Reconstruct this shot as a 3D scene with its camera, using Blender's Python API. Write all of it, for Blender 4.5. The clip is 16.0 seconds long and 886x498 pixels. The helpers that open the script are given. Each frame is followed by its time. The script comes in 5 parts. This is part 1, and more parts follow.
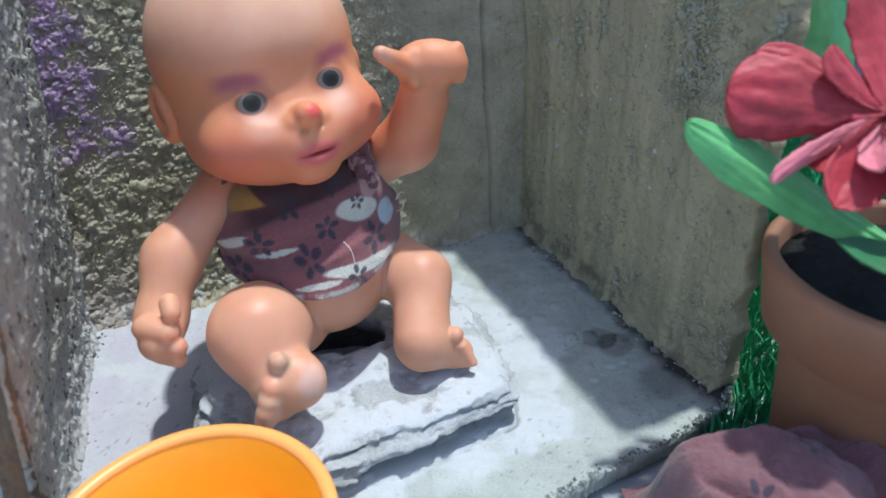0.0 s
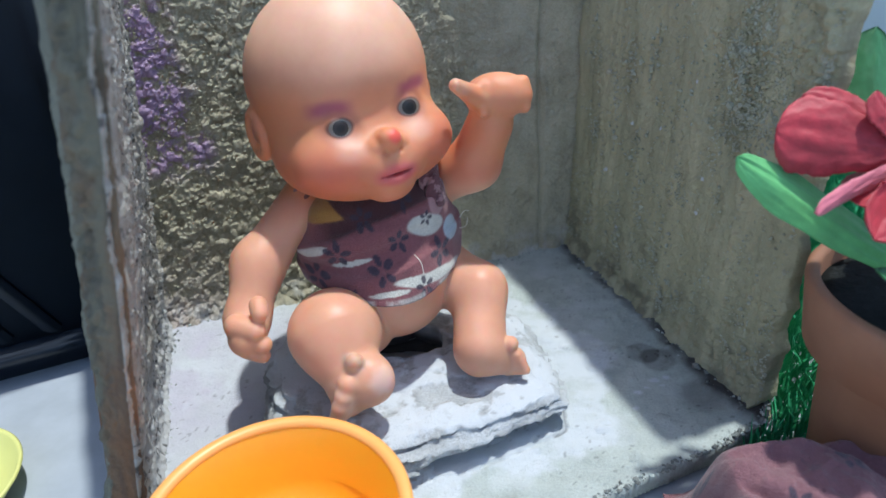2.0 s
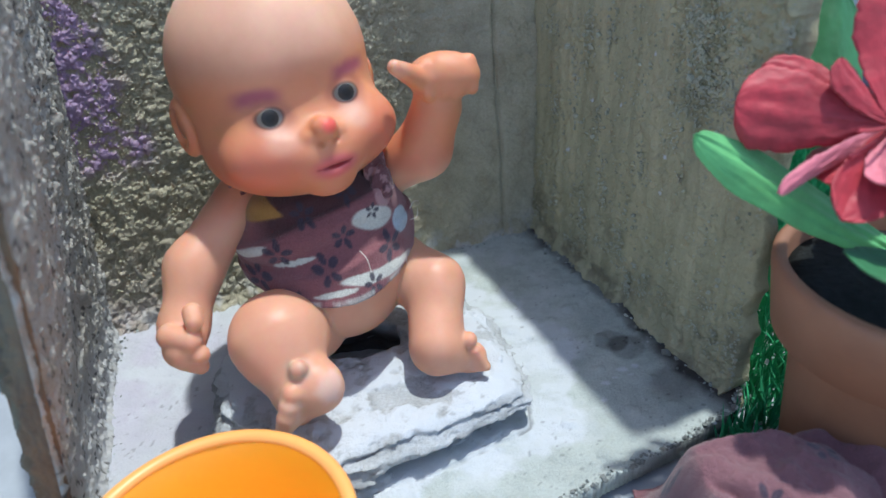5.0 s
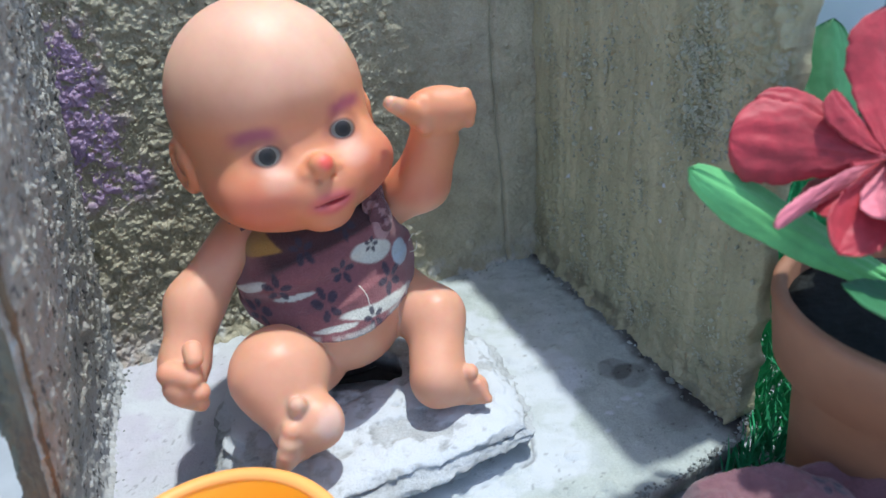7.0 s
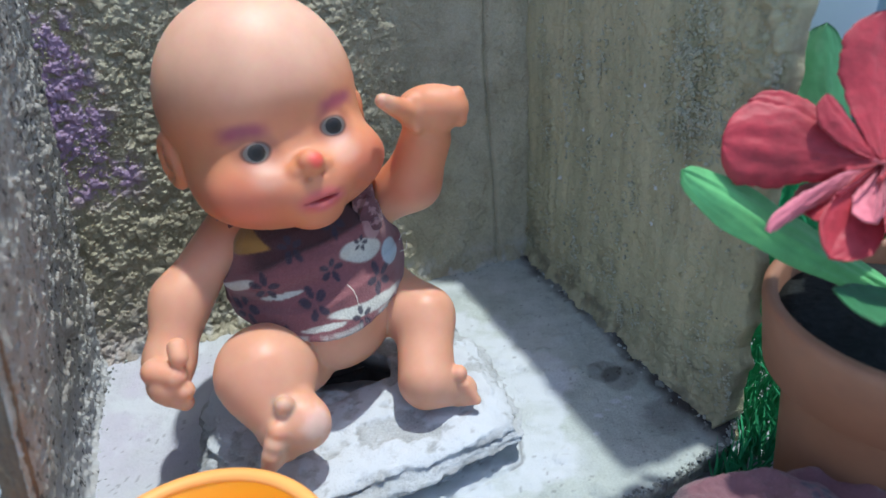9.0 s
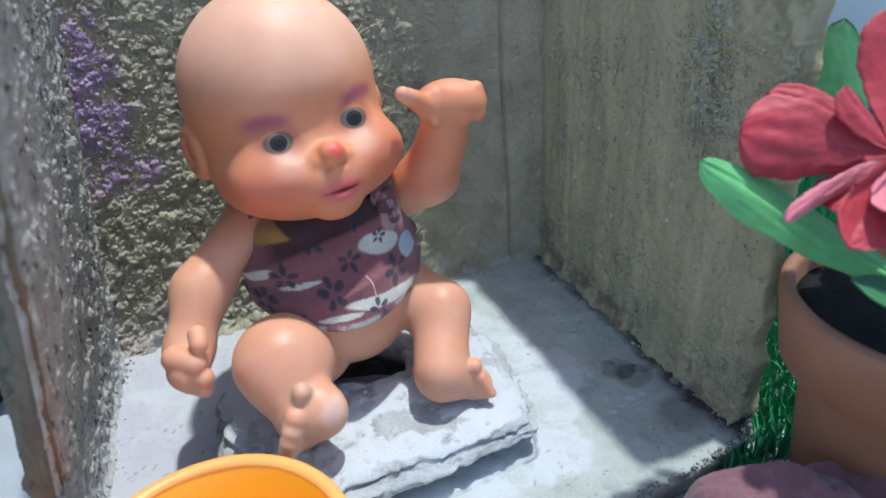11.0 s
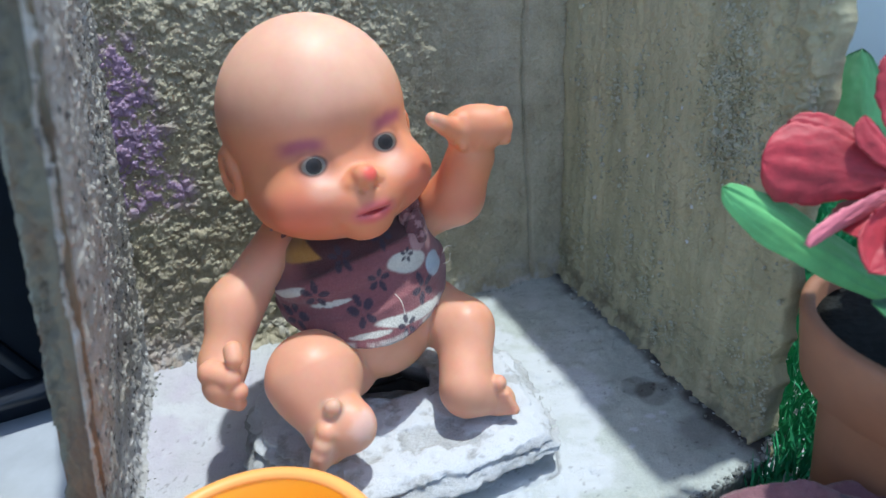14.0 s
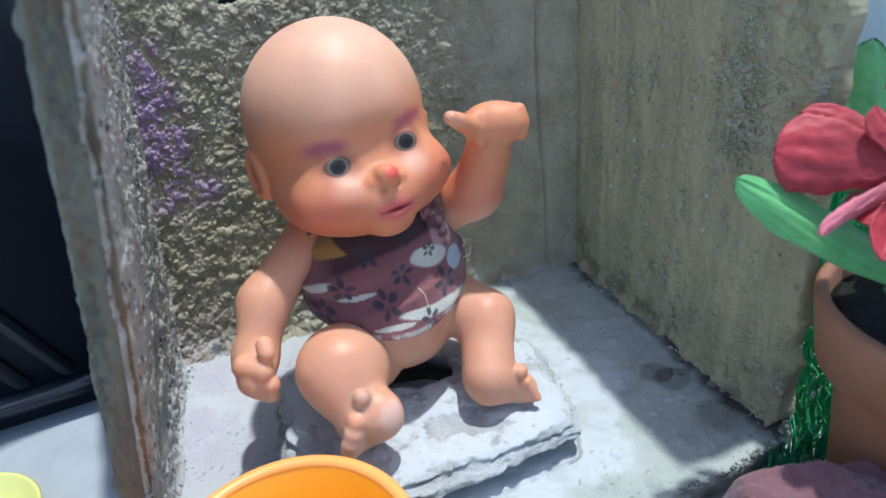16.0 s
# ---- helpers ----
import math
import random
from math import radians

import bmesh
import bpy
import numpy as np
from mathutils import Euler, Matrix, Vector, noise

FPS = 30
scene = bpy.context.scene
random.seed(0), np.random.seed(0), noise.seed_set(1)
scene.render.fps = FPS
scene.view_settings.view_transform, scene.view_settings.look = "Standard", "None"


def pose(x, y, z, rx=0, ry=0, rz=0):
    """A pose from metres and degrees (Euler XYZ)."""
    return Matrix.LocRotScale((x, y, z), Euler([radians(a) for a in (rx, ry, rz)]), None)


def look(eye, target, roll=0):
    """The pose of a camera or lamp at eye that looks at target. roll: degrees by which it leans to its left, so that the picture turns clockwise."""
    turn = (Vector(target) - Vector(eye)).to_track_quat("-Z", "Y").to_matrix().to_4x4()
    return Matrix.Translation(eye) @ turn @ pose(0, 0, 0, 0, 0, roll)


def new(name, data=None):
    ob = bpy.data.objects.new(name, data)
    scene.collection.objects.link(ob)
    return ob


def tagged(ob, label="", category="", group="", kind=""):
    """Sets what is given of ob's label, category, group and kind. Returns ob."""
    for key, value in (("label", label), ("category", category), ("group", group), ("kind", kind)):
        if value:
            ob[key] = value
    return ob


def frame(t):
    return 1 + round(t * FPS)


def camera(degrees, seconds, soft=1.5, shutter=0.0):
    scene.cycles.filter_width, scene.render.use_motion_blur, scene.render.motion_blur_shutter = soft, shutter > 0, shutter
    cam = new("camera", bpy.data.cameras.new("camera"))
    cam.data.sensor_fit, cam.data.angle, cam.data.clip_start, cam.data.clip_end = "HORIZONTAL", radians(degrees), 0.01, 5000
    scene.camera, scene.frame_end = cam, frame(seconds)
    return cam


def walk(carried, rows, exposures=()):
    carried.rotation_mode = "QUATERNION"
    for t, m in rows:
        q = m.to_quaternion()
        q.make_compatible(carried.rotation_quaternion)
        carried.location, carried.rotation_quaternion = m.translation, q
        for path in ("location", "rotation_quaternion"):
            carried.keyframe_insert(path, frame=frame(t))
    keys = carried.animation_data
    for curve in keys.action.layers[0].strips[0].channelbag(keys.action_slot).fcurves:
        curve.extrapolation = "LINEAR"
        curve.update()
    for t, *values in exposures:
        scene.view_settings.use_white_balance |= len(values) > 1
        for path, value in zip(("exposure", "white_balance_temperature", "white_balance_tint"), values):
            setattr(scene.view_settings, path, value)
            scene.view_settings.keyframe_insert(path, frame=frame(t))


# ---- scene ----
cam = camera(69.0, 16.0)
cam.data.dof.use_dof = True
cam.data.dof.focus_distance = 0.30
cam.data.dof.aperture_fstop = 9.0
# seconds, place in metres, yaw, pitch, roll in degrees
PATH = [
    (0.0, -0.0000, 0.0000, 0.2138, 0.000, -31.843, 3.067),
    (0.5, -0.0030, -0.0064, 0.2203, 0.930, -31.771, 3.678),
    (1.0, -0.0051, -0.0087, 0.2249, 1.404, -30.992, 3.289),
    (1.5, -0.0139, -0.0206, 0.2269, 2.894, -30.493, 2.661),
    (2.0, -0.0143, -0.0195, 0.2276, 3.012, -30.646, 2.645),
    (2.5, -0.0124, -0.0162, 0.2272, 2.634, -30.759, 2.911),
    (3.0, -0.0087, -0.0110, 0.2240, 1.937, -31.274, 2.983),
    (3.5, -0.0044, -0.0061, 0.2239, 1.364, -31.723, 3.567),
    (4.0, -0.0023, -0.0034, 0.2237, 0.892, -32.135, 4.102),
    (4.2, -0.0015, -0.0017, 0.2235, 0.701, -32.586, 4.147),
    (6.3, -0.0003, -0.0015, 0.2201, 0.990, -31.834, 3.575),
    (6.5, -0.0004, -0.0019, 0.2205, 1.371, -31.699, 3.876),
    (7.0, 0.0040, 0.0017, 0.2272, 0.880, -30.884, 5.057),
    (7.5, 0.0051, 0.0025, 0.2254, 0.548, -29.723, 3.465),
    (8.0, 0.0000, -0.0032, 0.2267, 1.248, -29.408, 3.219),
    (8.5, 0.0010, -0.0017, 0.2261, 0.925, -30.042, 3.725),
    (9.0, 0.0041, 0.0034, 0.2256, 0.565, -30.814, 4.005),
    (9.2, 0.0049, 0.0042, 0.2240, 0.525, -30.265, 3.543),
    (11.3, -0.0019, -0.0055, 0.2208, 1.891, -29.777, 3.769),
    (11.5, -0.0049, -0.0078, 0.2203, 2.469, -29.293, 3.106),
    (12.0, -0.0059, -0.0094, 0.2187, 3.042, -28.326, 3.015),
    (12.5, -0.0030, -0.0039, 0.2227, 2.071, -29.176, 3.777),
    (13.0, -0.0041, -0.0056, 0.2255, 2.147, -28.158, 3.412),
    (13.5, -0.0038, -0.0060, 0.2270, 2.180, -27.732, 3.563),
    (14.0, -0.0057, -0.0084, 0.2275, 2.543, -28.576, 3.995),
    (14.5, -0.0086, -0.0153, 0.2325, 3.209, -28.099, 3.601),
    (15.0, -0.0070, -0.0139, 0.2332, 2.833, -29.107, 4.561),
    (15.5, -0.0060, -0.0137, 0.2349, 2.920, -29.686, 5.709),
    (16.0, -0.0073, -0.0145, 0.2347, 3.117, -29.703, 5.745),
]
walk(cam, [(t, pose(x, y, z, 90 + pitch, roll, yaw)) for t, x, y, z, yaw, pitch, roll in PATH],
     exposures=[(0.0, 0.82), (4.2, 0.84), (6.3, 0.85), (7.5, 1.00), (8.0, 0.94), (9.0, 0.83), (11.3, 0.86), (13.5, 0.93), (14.5, 0.92), (16.0, 0.87)])

# ---- light: a high hazy sun that stands over the smeared wall, and the open sky ----
SUN_FROM = Vector((0.183, 0.140, 1.0)).normalized()
world = bpy.data.worlds.new("sky")
scene.world = world
world.use_nodes = True
wn = world.node_tree
sky = wn.nodes.new("ShaderNodeTexSky")
sky.sky_type = "NISHITA"
sky.sun_disc = False
sky.sun_elevation = math.asin(SUN_FROM.z)
sky.sun_rotation = math.atan2(SUN_FROM.x, SUN_FROM.y)
wn.links.new(sky.outputs["Color"], wn.nodes["Background"].inputs["Color"])
wn.nodes["Background"].inputs["Strength"].default_value = 0.15
sun_data = bpy.data.lights.new("sun", "SUN")
sun_data.energy = 2.25
sun_data.angle = radians(1.6)
sun_data.color = (0.945, 0.985, 0.985)
sun = new("sun", sun_data)
sun.matrix_world = look(SUN_FROM * 3.0, (0, 0, 0))


# ---- numeric noise for relief ----
TABLE = np.random.default_rng(1234).random(64 * 64 * 64).astype(np.float32)


def value_noise(p, seed=0):
    """Smooth noise, 0 to 1, at points p of shape (..., 3)."""
    f = np.floor(p)
    i = f.astype(np.int32)
    w = (p - f).astype(np.float32)
    w = w * w * (3 - 2 * w)
    x0, y0, z0 = ((i[..., k] + seed * step) & 63 for k, step in enumerate((17, 29, 41)))
    x0, y0 = x0 << 12, y0 << 6
    x1, y1, z1 = (x0 + 4096) & 262143, (y0 + 64) & 4095, (z0 + 1) & 63
    wx, wy, wz = w[..., 0], w[..., 1], w[..., 2]

    def line(a, b):
        u, v = TABLE[a + b + z0], TABLE[a + b + z1]
        return u + (v - u) * wz

    def plane(a):
        u, v = line(a, y0), line(a, y1)
        return u + (v - u) * wy

    u, v = plane(x0), plane(x1)
    return u + (v - u) * wx


def fbm(p, octaves=4, seed=0):
    total, amp, norm = 0.0, 1.0, 0.0
    for o in range(octaves):
        total = total + amp * value_noise(p * 2.0**o, seed + o)
        norm += amp
        amp *= 0.5
    return total / norm


def smooth(a, b, x):
    t = np.clip((x - a) / (b - a), 0, 1)
    return t * t * (3 - 2 * t)


# ---- materials ----
def material(name, rough=0.8):
    m = bpy.data.materials.new(name)
    m.use_nodes = True
    nt = m.node_tree
    b = nt.nodes["Principled BSDF"]
    b.inputs["Roughness"].default_value = rough
    return m, nt, b


def node(nt, kind, **inputs):
    n = nt.nodes.new(kind)
    for key, value in inputs.items():
        n.inputs[key.replace("_", " ")].default_value = value
    return n


def noise_tex(nt, scale, detail=6.0, rough=0.6, coords=None):
    n = node(nt, "ShaderNodeTexNoise", Scale=scale, Detail=detail, Roughness=rough)
    if coords is not None:
        nt.links.new(coords, n.inputs["Vector"])
    return n


def ramp(nt, fac, stops):
    r = nt.nodes.new("ShaderNodeValToRGB")
    while len(r.color_ramp.elements) < len(stops):
        r.color_ramp.elements.new(0.5)
    for e, (pos, col) in zip(r.color_ramp.elements, stops):
        e.position, e.color = pos, (*col, 1)
    nt.links.new(fac, r.inputs["Fac"])
    return r.outputs["Color"]


def mix(nt, fac, a, b, blend="MIX"):
    m = nt.nodes.new("ShaderNodeMix")
    m.data_type, m.blend_type = "RGBA", blend
    for sock, v in ((m.inputs[0], fac), (m.inputs[6], a), (m.inputs[7], b)):
        if isinstance(v, bpy.types.NodeSocket):
            nt.links.new(v, sock)
        elif isinstance(v, tuple):
            sock.default_value = (*v, 1)
        else:
            sock.default_value = v
    return m.outputs[2]


def bump(nt, bsdf, height, strength=0.4, distance=0.001):
    b = node(nt, "ShaderNodeBump", Strength=strength, Distance=distance)
    nt.links.new(height, b.inputs["Height"])
    nt.links.new(b.outputs["Normal"], bsdf.inputs["Normal"])
    return b


def attribute(nt, name):
    a = nt.nodes.new("ShaderNodeAttribute")
    a.attribute_name = name
    return a


def earth_material(name, dark, mid, light, rough=0.92, streak=0.0, dust=(0.535, 0.58, 0.615)):
    """Dried mud: three tones of grain, with purple powder, pale dust, damp stains and painted shade from one mesh
    layer.
    """
    m, nt, b = material(name, rough)
    co = nt.nodes.new("ShaderNodeTexCoord").outputs["Object"]
    fine = noise_tex(nt, 900, 4, 0.7, co)
    broad = noise_tex(nt, 55, 5, 0.6, co)
    col = ramp(nt, broad.outputs["Fac"], [(0.3, dark), (0.5, mid), (0.72, light)])
    col = mix(nt, 0.35, col, ramp(nt, fine.outputs["Fac"], [(0.35, dark), (0.65, light)]))
    if streak:
        mp = node(nt, "ShaderNodeMapping", Scale=(65, 65, 6))
        nt.links.new(co, mp.inputs["Vector"])
        s = noise_tex(nt, 1.0, 4, 0.6, mp.outputs["Vector"])
        col = mix(nt, streak, col, ramp(nt, s.outputs["Fac"], [(0.38, dark), (0.62, light)]))
    st = attribute(nt, "stain_shade")
    sep = nt.nodes.new("ShaderNodeSeparateColor")
    nt.links.new(st.outputs["Color"], sep.inputs["Color"])
    col = mix(nt, sep.outputs["Red"], col, (0.39, 0.22, 0.52))
    col = mix(nt, sep.outputs["Green"], col, dust)
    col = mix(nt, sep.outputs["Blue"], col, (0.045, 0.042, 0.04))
    nt.links.new(col, b.inputs["Base Color"])
    bump(nt, b, fine.outputs["Fac"], 0.85, 0.0011)
    return m


def plain_material(name, color, rough=0.5, vary=0.12, scale=120, relief=0.1, distance=0.0004, **extra):
    """One colour with soft variation at two scales and a fine relief."""
    m, nt, b = material(name, rough)
    co = nt.nodes.new("ShaderNodeTexCoord").outputs["Object"]
    n1, n2 = noise_tex(nt, scale, 5, 0.6, co), noise_tex(nt, scale * 0.15, 3, 0.5, co)
    lo = tuple(c * (1 - vary) for c in color)
    hi = tuple(min(1, c * (1 + vary)) for c in color)
    col = mix(nt, 0.5, ramp(nt, n1.outputs["Fac"], [(0.3, lo), (0.7, hi)]), ramp(nt, n2.outputs["Fac"], [(0.3, lo), (0.7, hi)]))
    nt.links.new(col, b.inputs["Base Color"])
    bump(nt, b, n1.outputs["Fac"], relief, distance)
    for key, value in extra.items():
        b.inputs[key.replace("_", " ")].default_value = value
    return m


MUD_BACK = earth_material("crumbly_mud", (0.28, 0.255, 0.175), (0.41, 0.385, 0.275), (0.52, 0.495, 0.37))
MUD_RIGHT = earth_material("smeared_mud", (0.28, 0.272, 0.175), (0.40, 0.385, 0.245), (0.52, 0.485, 0.315), streak=0.5)
MUD_GRAIN = earth_material("pale_mud_grains", (0.31, 0.315, 0.23), (0.42, 0.425, 0.32), (0.52, 0.525, 0.41))
MUD_LEFT = earth_material("pale_crumbly_mud", (0.25, 0.235, 0.20), (0.38, 0.36, 0.31), (0.48, 0.46, 0.41))
CARDBOARD = earth_material("brown_cardboard", (0.13, 0.07, 0.04), (0.21, 0.105, 0.05), (0.27, 0.145, 0.075), dust=(0.17, 0.17, 0.125))
MUD_OUTSIDE = earth_material("grey_green_mud", (0.12, 0.12, 0.09), (0.19, 0.19, 0.145), (0.27, 0.27, 0.21))
MUD_FLOOR = earth_material("pale_clay_floor", (0.285, 0.325, 0.305), (0.395, 0.445, 0.42), (0.47, 0.525, 0.50), 0.85)
STONE = earth_material("dusty_stone", (0.24, 0.25, 0.24), (0.38, 0.41, 0.415), (0.48, 0.51, 0.53), 0.9)
ORANGE = plain_material("orange_plastic", (0.85, 0.36, 0.02), 0.28, 0.04, 60, 0.03, Subsurface_Weight=0.15, Subsurface_Scale=0.004)
TERRACOTTA = plain_material("terracotta_plastic", (0.27, 0.125, 0.070), 0.6, 0.15, 90, 0.1)
SOIL = plain_material("dark_soil", (0.015, 0.018, 0.018), 0.9, 0.6, 300, 0.8, 0.003, Specular_IOR_Level=0.15)
PETAL = plain_material("red_fabric_petal", (0.36, 0.022, 0.035), 0.55, 0.4, 300, 0.5, 0.0006, Sheen_Weight=0.15)
PINK = plain_material("pink_fabric_petal", (0.58, 0.15, 0.19), 0.6, 0.3, 300, 0.5, 0.0006, Sheen_Weight=0.2)
LEAF_SHADED = plain_material("shaded_green_fabric_leaf", (0.03, 0.17, 0.06), 0.55, 0.3, 160, 0.3, 0.0005)
LEAF = plain_material("green_fabric_leaf", (0.10, 0.38, 0.13), 0.6, 0.3, 160, 0.2, 0.0005, Sheen_Weight=0.15)
STEM = plain_material("green_plastic_stem", (0.04, 0.20, 0.06), 0.5)
TURF = plain_material("green_plastic_turf", (0.02, 0.30, 0.12), 0.75, 0.3, 200, 0.1)
GROUND = plain_material("pale_marble_ground", (0.33, 0.37, 0.41), 0.45, 0.16, 60, 0.2)
BLUE_WALL = plain_material("blue_paint", (0.40, 0.55, 0.66), 0.8, 0.06, 12, 0.2)
PALE_BLUE = plain_material("pale_blue_paint", (0.66, 0.76, 0.83), 0.8, 0.05, 12, 0.2)
NAVY = plain_material("navy_plastic", (0.012, 0.02, 0.035), 0.4, 0.3, 40, 0.1)
LIME = plain_material("pale_yellow_plastic", (0.62, 0.62, 0.22), 0.4, 0.08, 40, 0.05)


# ---- mesh helpers ----
def mesh_object(name, verts, faces, mat, parent=None, label="", shade=True):
    me = bpy.data.meshes.new(name)
    me.from_pydata([tuple(v) for v in verts], [], faces if isinstance(faces, list) else faces.tolist())
    me.materials.append(mat)
    if shade:
        me.polygons.foreach_set("use_smooth", [True] * len(me.polygons))
    me.update()
    ob = new(name, me)
    if parent is not None:
        ob.parent = parent
    if label:
        tagged(ob, label)
    return ob


def part(name, bm, mat, parent, label=""):
    me = bpy.data.meshes.new(name)
    bmesh.ops.recalc_face_normals(bm, faces=bm.faces)
    bm.to_mesh(me)
    bm.free()
    me.materials.append(mat)
    me.polygons.foreach_set("use_smooth", [True] * len(me.polygons))
    ob = new(name, me)
    if parent is not None:
        ob.parent = parent
    if label:
        tagged(ob, label)
    return ob


def thing(name, place, label, category, group=""):
    e = new(name)
    e.location = place
    e.empty_display_size = 0.01
    tagged(e, label, category, group)
    return e


def under(ob, parent):
    """Hangs ob, built in world places, under a thing that has a place of its own."""
    ob.parent = parent
    ob.matrix_parent_inverse = Matrix.Translation(parent.location).inverted()
    return ob


def paint(ob, name, colors):
    layer = ob.data.color_attributes.new(name, "FLOAT_COLOR", "POINT")
    c = np.ones((len(ob.data.vertices), 4), np.float32)
    c[:, : colors.shape[1]] = colors
    layer.data.foreach_set("color", c.ravel())


def sheet(name, origin, u, v, n, step, height, mask, thick, mat, stain_shade=None, warp=None):
    """A solid slab on a grid: its face is raised by height, its outline is where mask is set."""
    nu, nv = mask.shape
    gu, gv = np.meshgrid(np.arange(nu + 1) * step, np.arange(nv + 1) * step, indexing="ij")
    base = np.asarray(origin)[None, None] + gu[..., None] * np.asarray(u) + gv[..., None] * np.asarray(v)
    if warp is not None:
        base = base + warp
    face = base + height[..., None] * np.asarray(n)
    back = base - thick * np.asarray(n)
    count = (nu + 1) * (nv + 1)
    idx = np.arange(count).reshape(nu + 1, nv + 1)
    i, j = np.nonzero(mask)
    a, b, c, d = idx[i, j], idx[i + 1, j], idx[i + 1, j + 1], idx[i, j + 1]
    faces = [np.c_[a, b, c, d], np.c_[d, c, b, a] + count]
    pad = np.zeros((nu + 2, nv + 2), bool)
    pad[1:-1, 1:-1] = mask
    for di, dj, p, q in ((-1, 0, (0, 0), (0, 1)), (1, 0, (1, 1), (1, 0)), (0, -1, (1, 0), (0, 0)), (0, 1, (0, 1), (1, 1))):
        si, sj = np.nonzero(mask & ~pad[1 + di : nu + 1 + di, 1 + dj : nv + 1 + dj])
        e, f = idx[si + p[0], sj + p[1]], idx[si + q[0], sj + q[1]]
        faces.append(np.c_[e, f, f + count, e + count])
    faces = np.concatenate(faces)
    verts = np.concatenate([face.reshape(-1, 3), back.reshape(-1, 3)])
    used = np.unique(faces)
    remap = np.full(2 * count, -1)
    remap[used] = np.arange(len(used))
    ob = mesh_object(name, verts[used], remap[faces], mat)
    if stain_shade is not None:
        s = stain_shade.reshape(-1, 3)
        paint(ob, "stain_shade", np.concatenate([s, s])[used])
    return ob


def crumbs(height, step, count, seed, radius, rise, where=None):
    """Presses small lumps of mud onto a relief."""
    rng = np.random.default_rng(seed)
    nu, nv = height.shape
    for _ in range(count):
        cu, cv = rng.uniform(0, nu), rng.uniform(0, nv)
        if where is not None and rng.uniform() > where[min(int(cu), nu - 1), min(int(cv), nv - 1)]:
            continue
        r = radius * rng.lognormal(0, 0.50) / step
        ru, rv = r * rng.uniform(0.7, 1.4), r * rng.uniform(0.7, 1.3)
        a, b = max(0, int(cu - ru)), min(nu, int(cu + ru) + 2)
        c, d = max(0, int(cv - rv)), min(nv, int(cv + rv) + 2)
        x, y = np.meshgrid((np.arange(a, b) - cu) / ru, (np.arange(c, d) - cv) / rv, indexing="ij")
        q = np.clip(1 - x * x - y * y, 0, 1) ** 0.5
        lump = height[min(int(cu), nu - 1), min(int(cv), nv - 1)] + rise * r * step / radius * (q - 0.25) * rng.uniform(0.5, 1.2) * (1 + 0.35 * (rng.random(q.shape) - 0.5))
        height[a:b, c:d] = np.where(q > 0, np.maximum(height[a:b, c:d], lump), height[a:b, c:d])
    return height


def inside(px, py, poly):
    hit = np.zeros(px.shape, bool)
    for (x0, y0), (x1, y1) in zip(poly, poly[1:] + poly[:1]):
        if y0 != y1:
            hit ^= ((y0 > py) != (y1 > py)) & (px < (x1 - x0) * (py - y0) / (y1 - y0) + x0)
    return hit


def lathe(name, profile, mat, parent=None, center=(0, 0), turns=96, wobble=0.0, ring=False):
    """A turned solid from (radius, height) pairs."""
    verts, faces = [], []
    for k, (r, z) in enumerate(profile):
        for a in range(turns):
            t = 2 * math.pi * a / turns
            rr = r * (1 + wobble * math.sin(3 * t + k))
            verts.append((center[0] + rr * math.cos(t), center[1] + rr * math.sin(t), z))
    count = len(profile)
    for k in range(count if ring else count - 1):
        m = (k + 1) % count
        for a in range(turns):
            b = (a + 1) % turns
            faces.append((k * turns + a, k * turns + b, m * turns + b, m * turns + a))
    if not ring:
        faces.append(tuple(range(turns - 1, -1, -1)))
        faces.append(tuple(range((count - 1) * turns, count * turns)))
    return mesh_object(name, verts, faces, mat, parent)


# ---- plan of the mud house ----
CL, CF, RE, LF = Vector((-0.206, 0.279, 0)), Vector((0.040, 0.373, 0)), Vector((0.1135, 0.2125, 0)), Vector((-0.1528, 0.1390, 0))
HIGH = 0.245
STEP = 0.0007


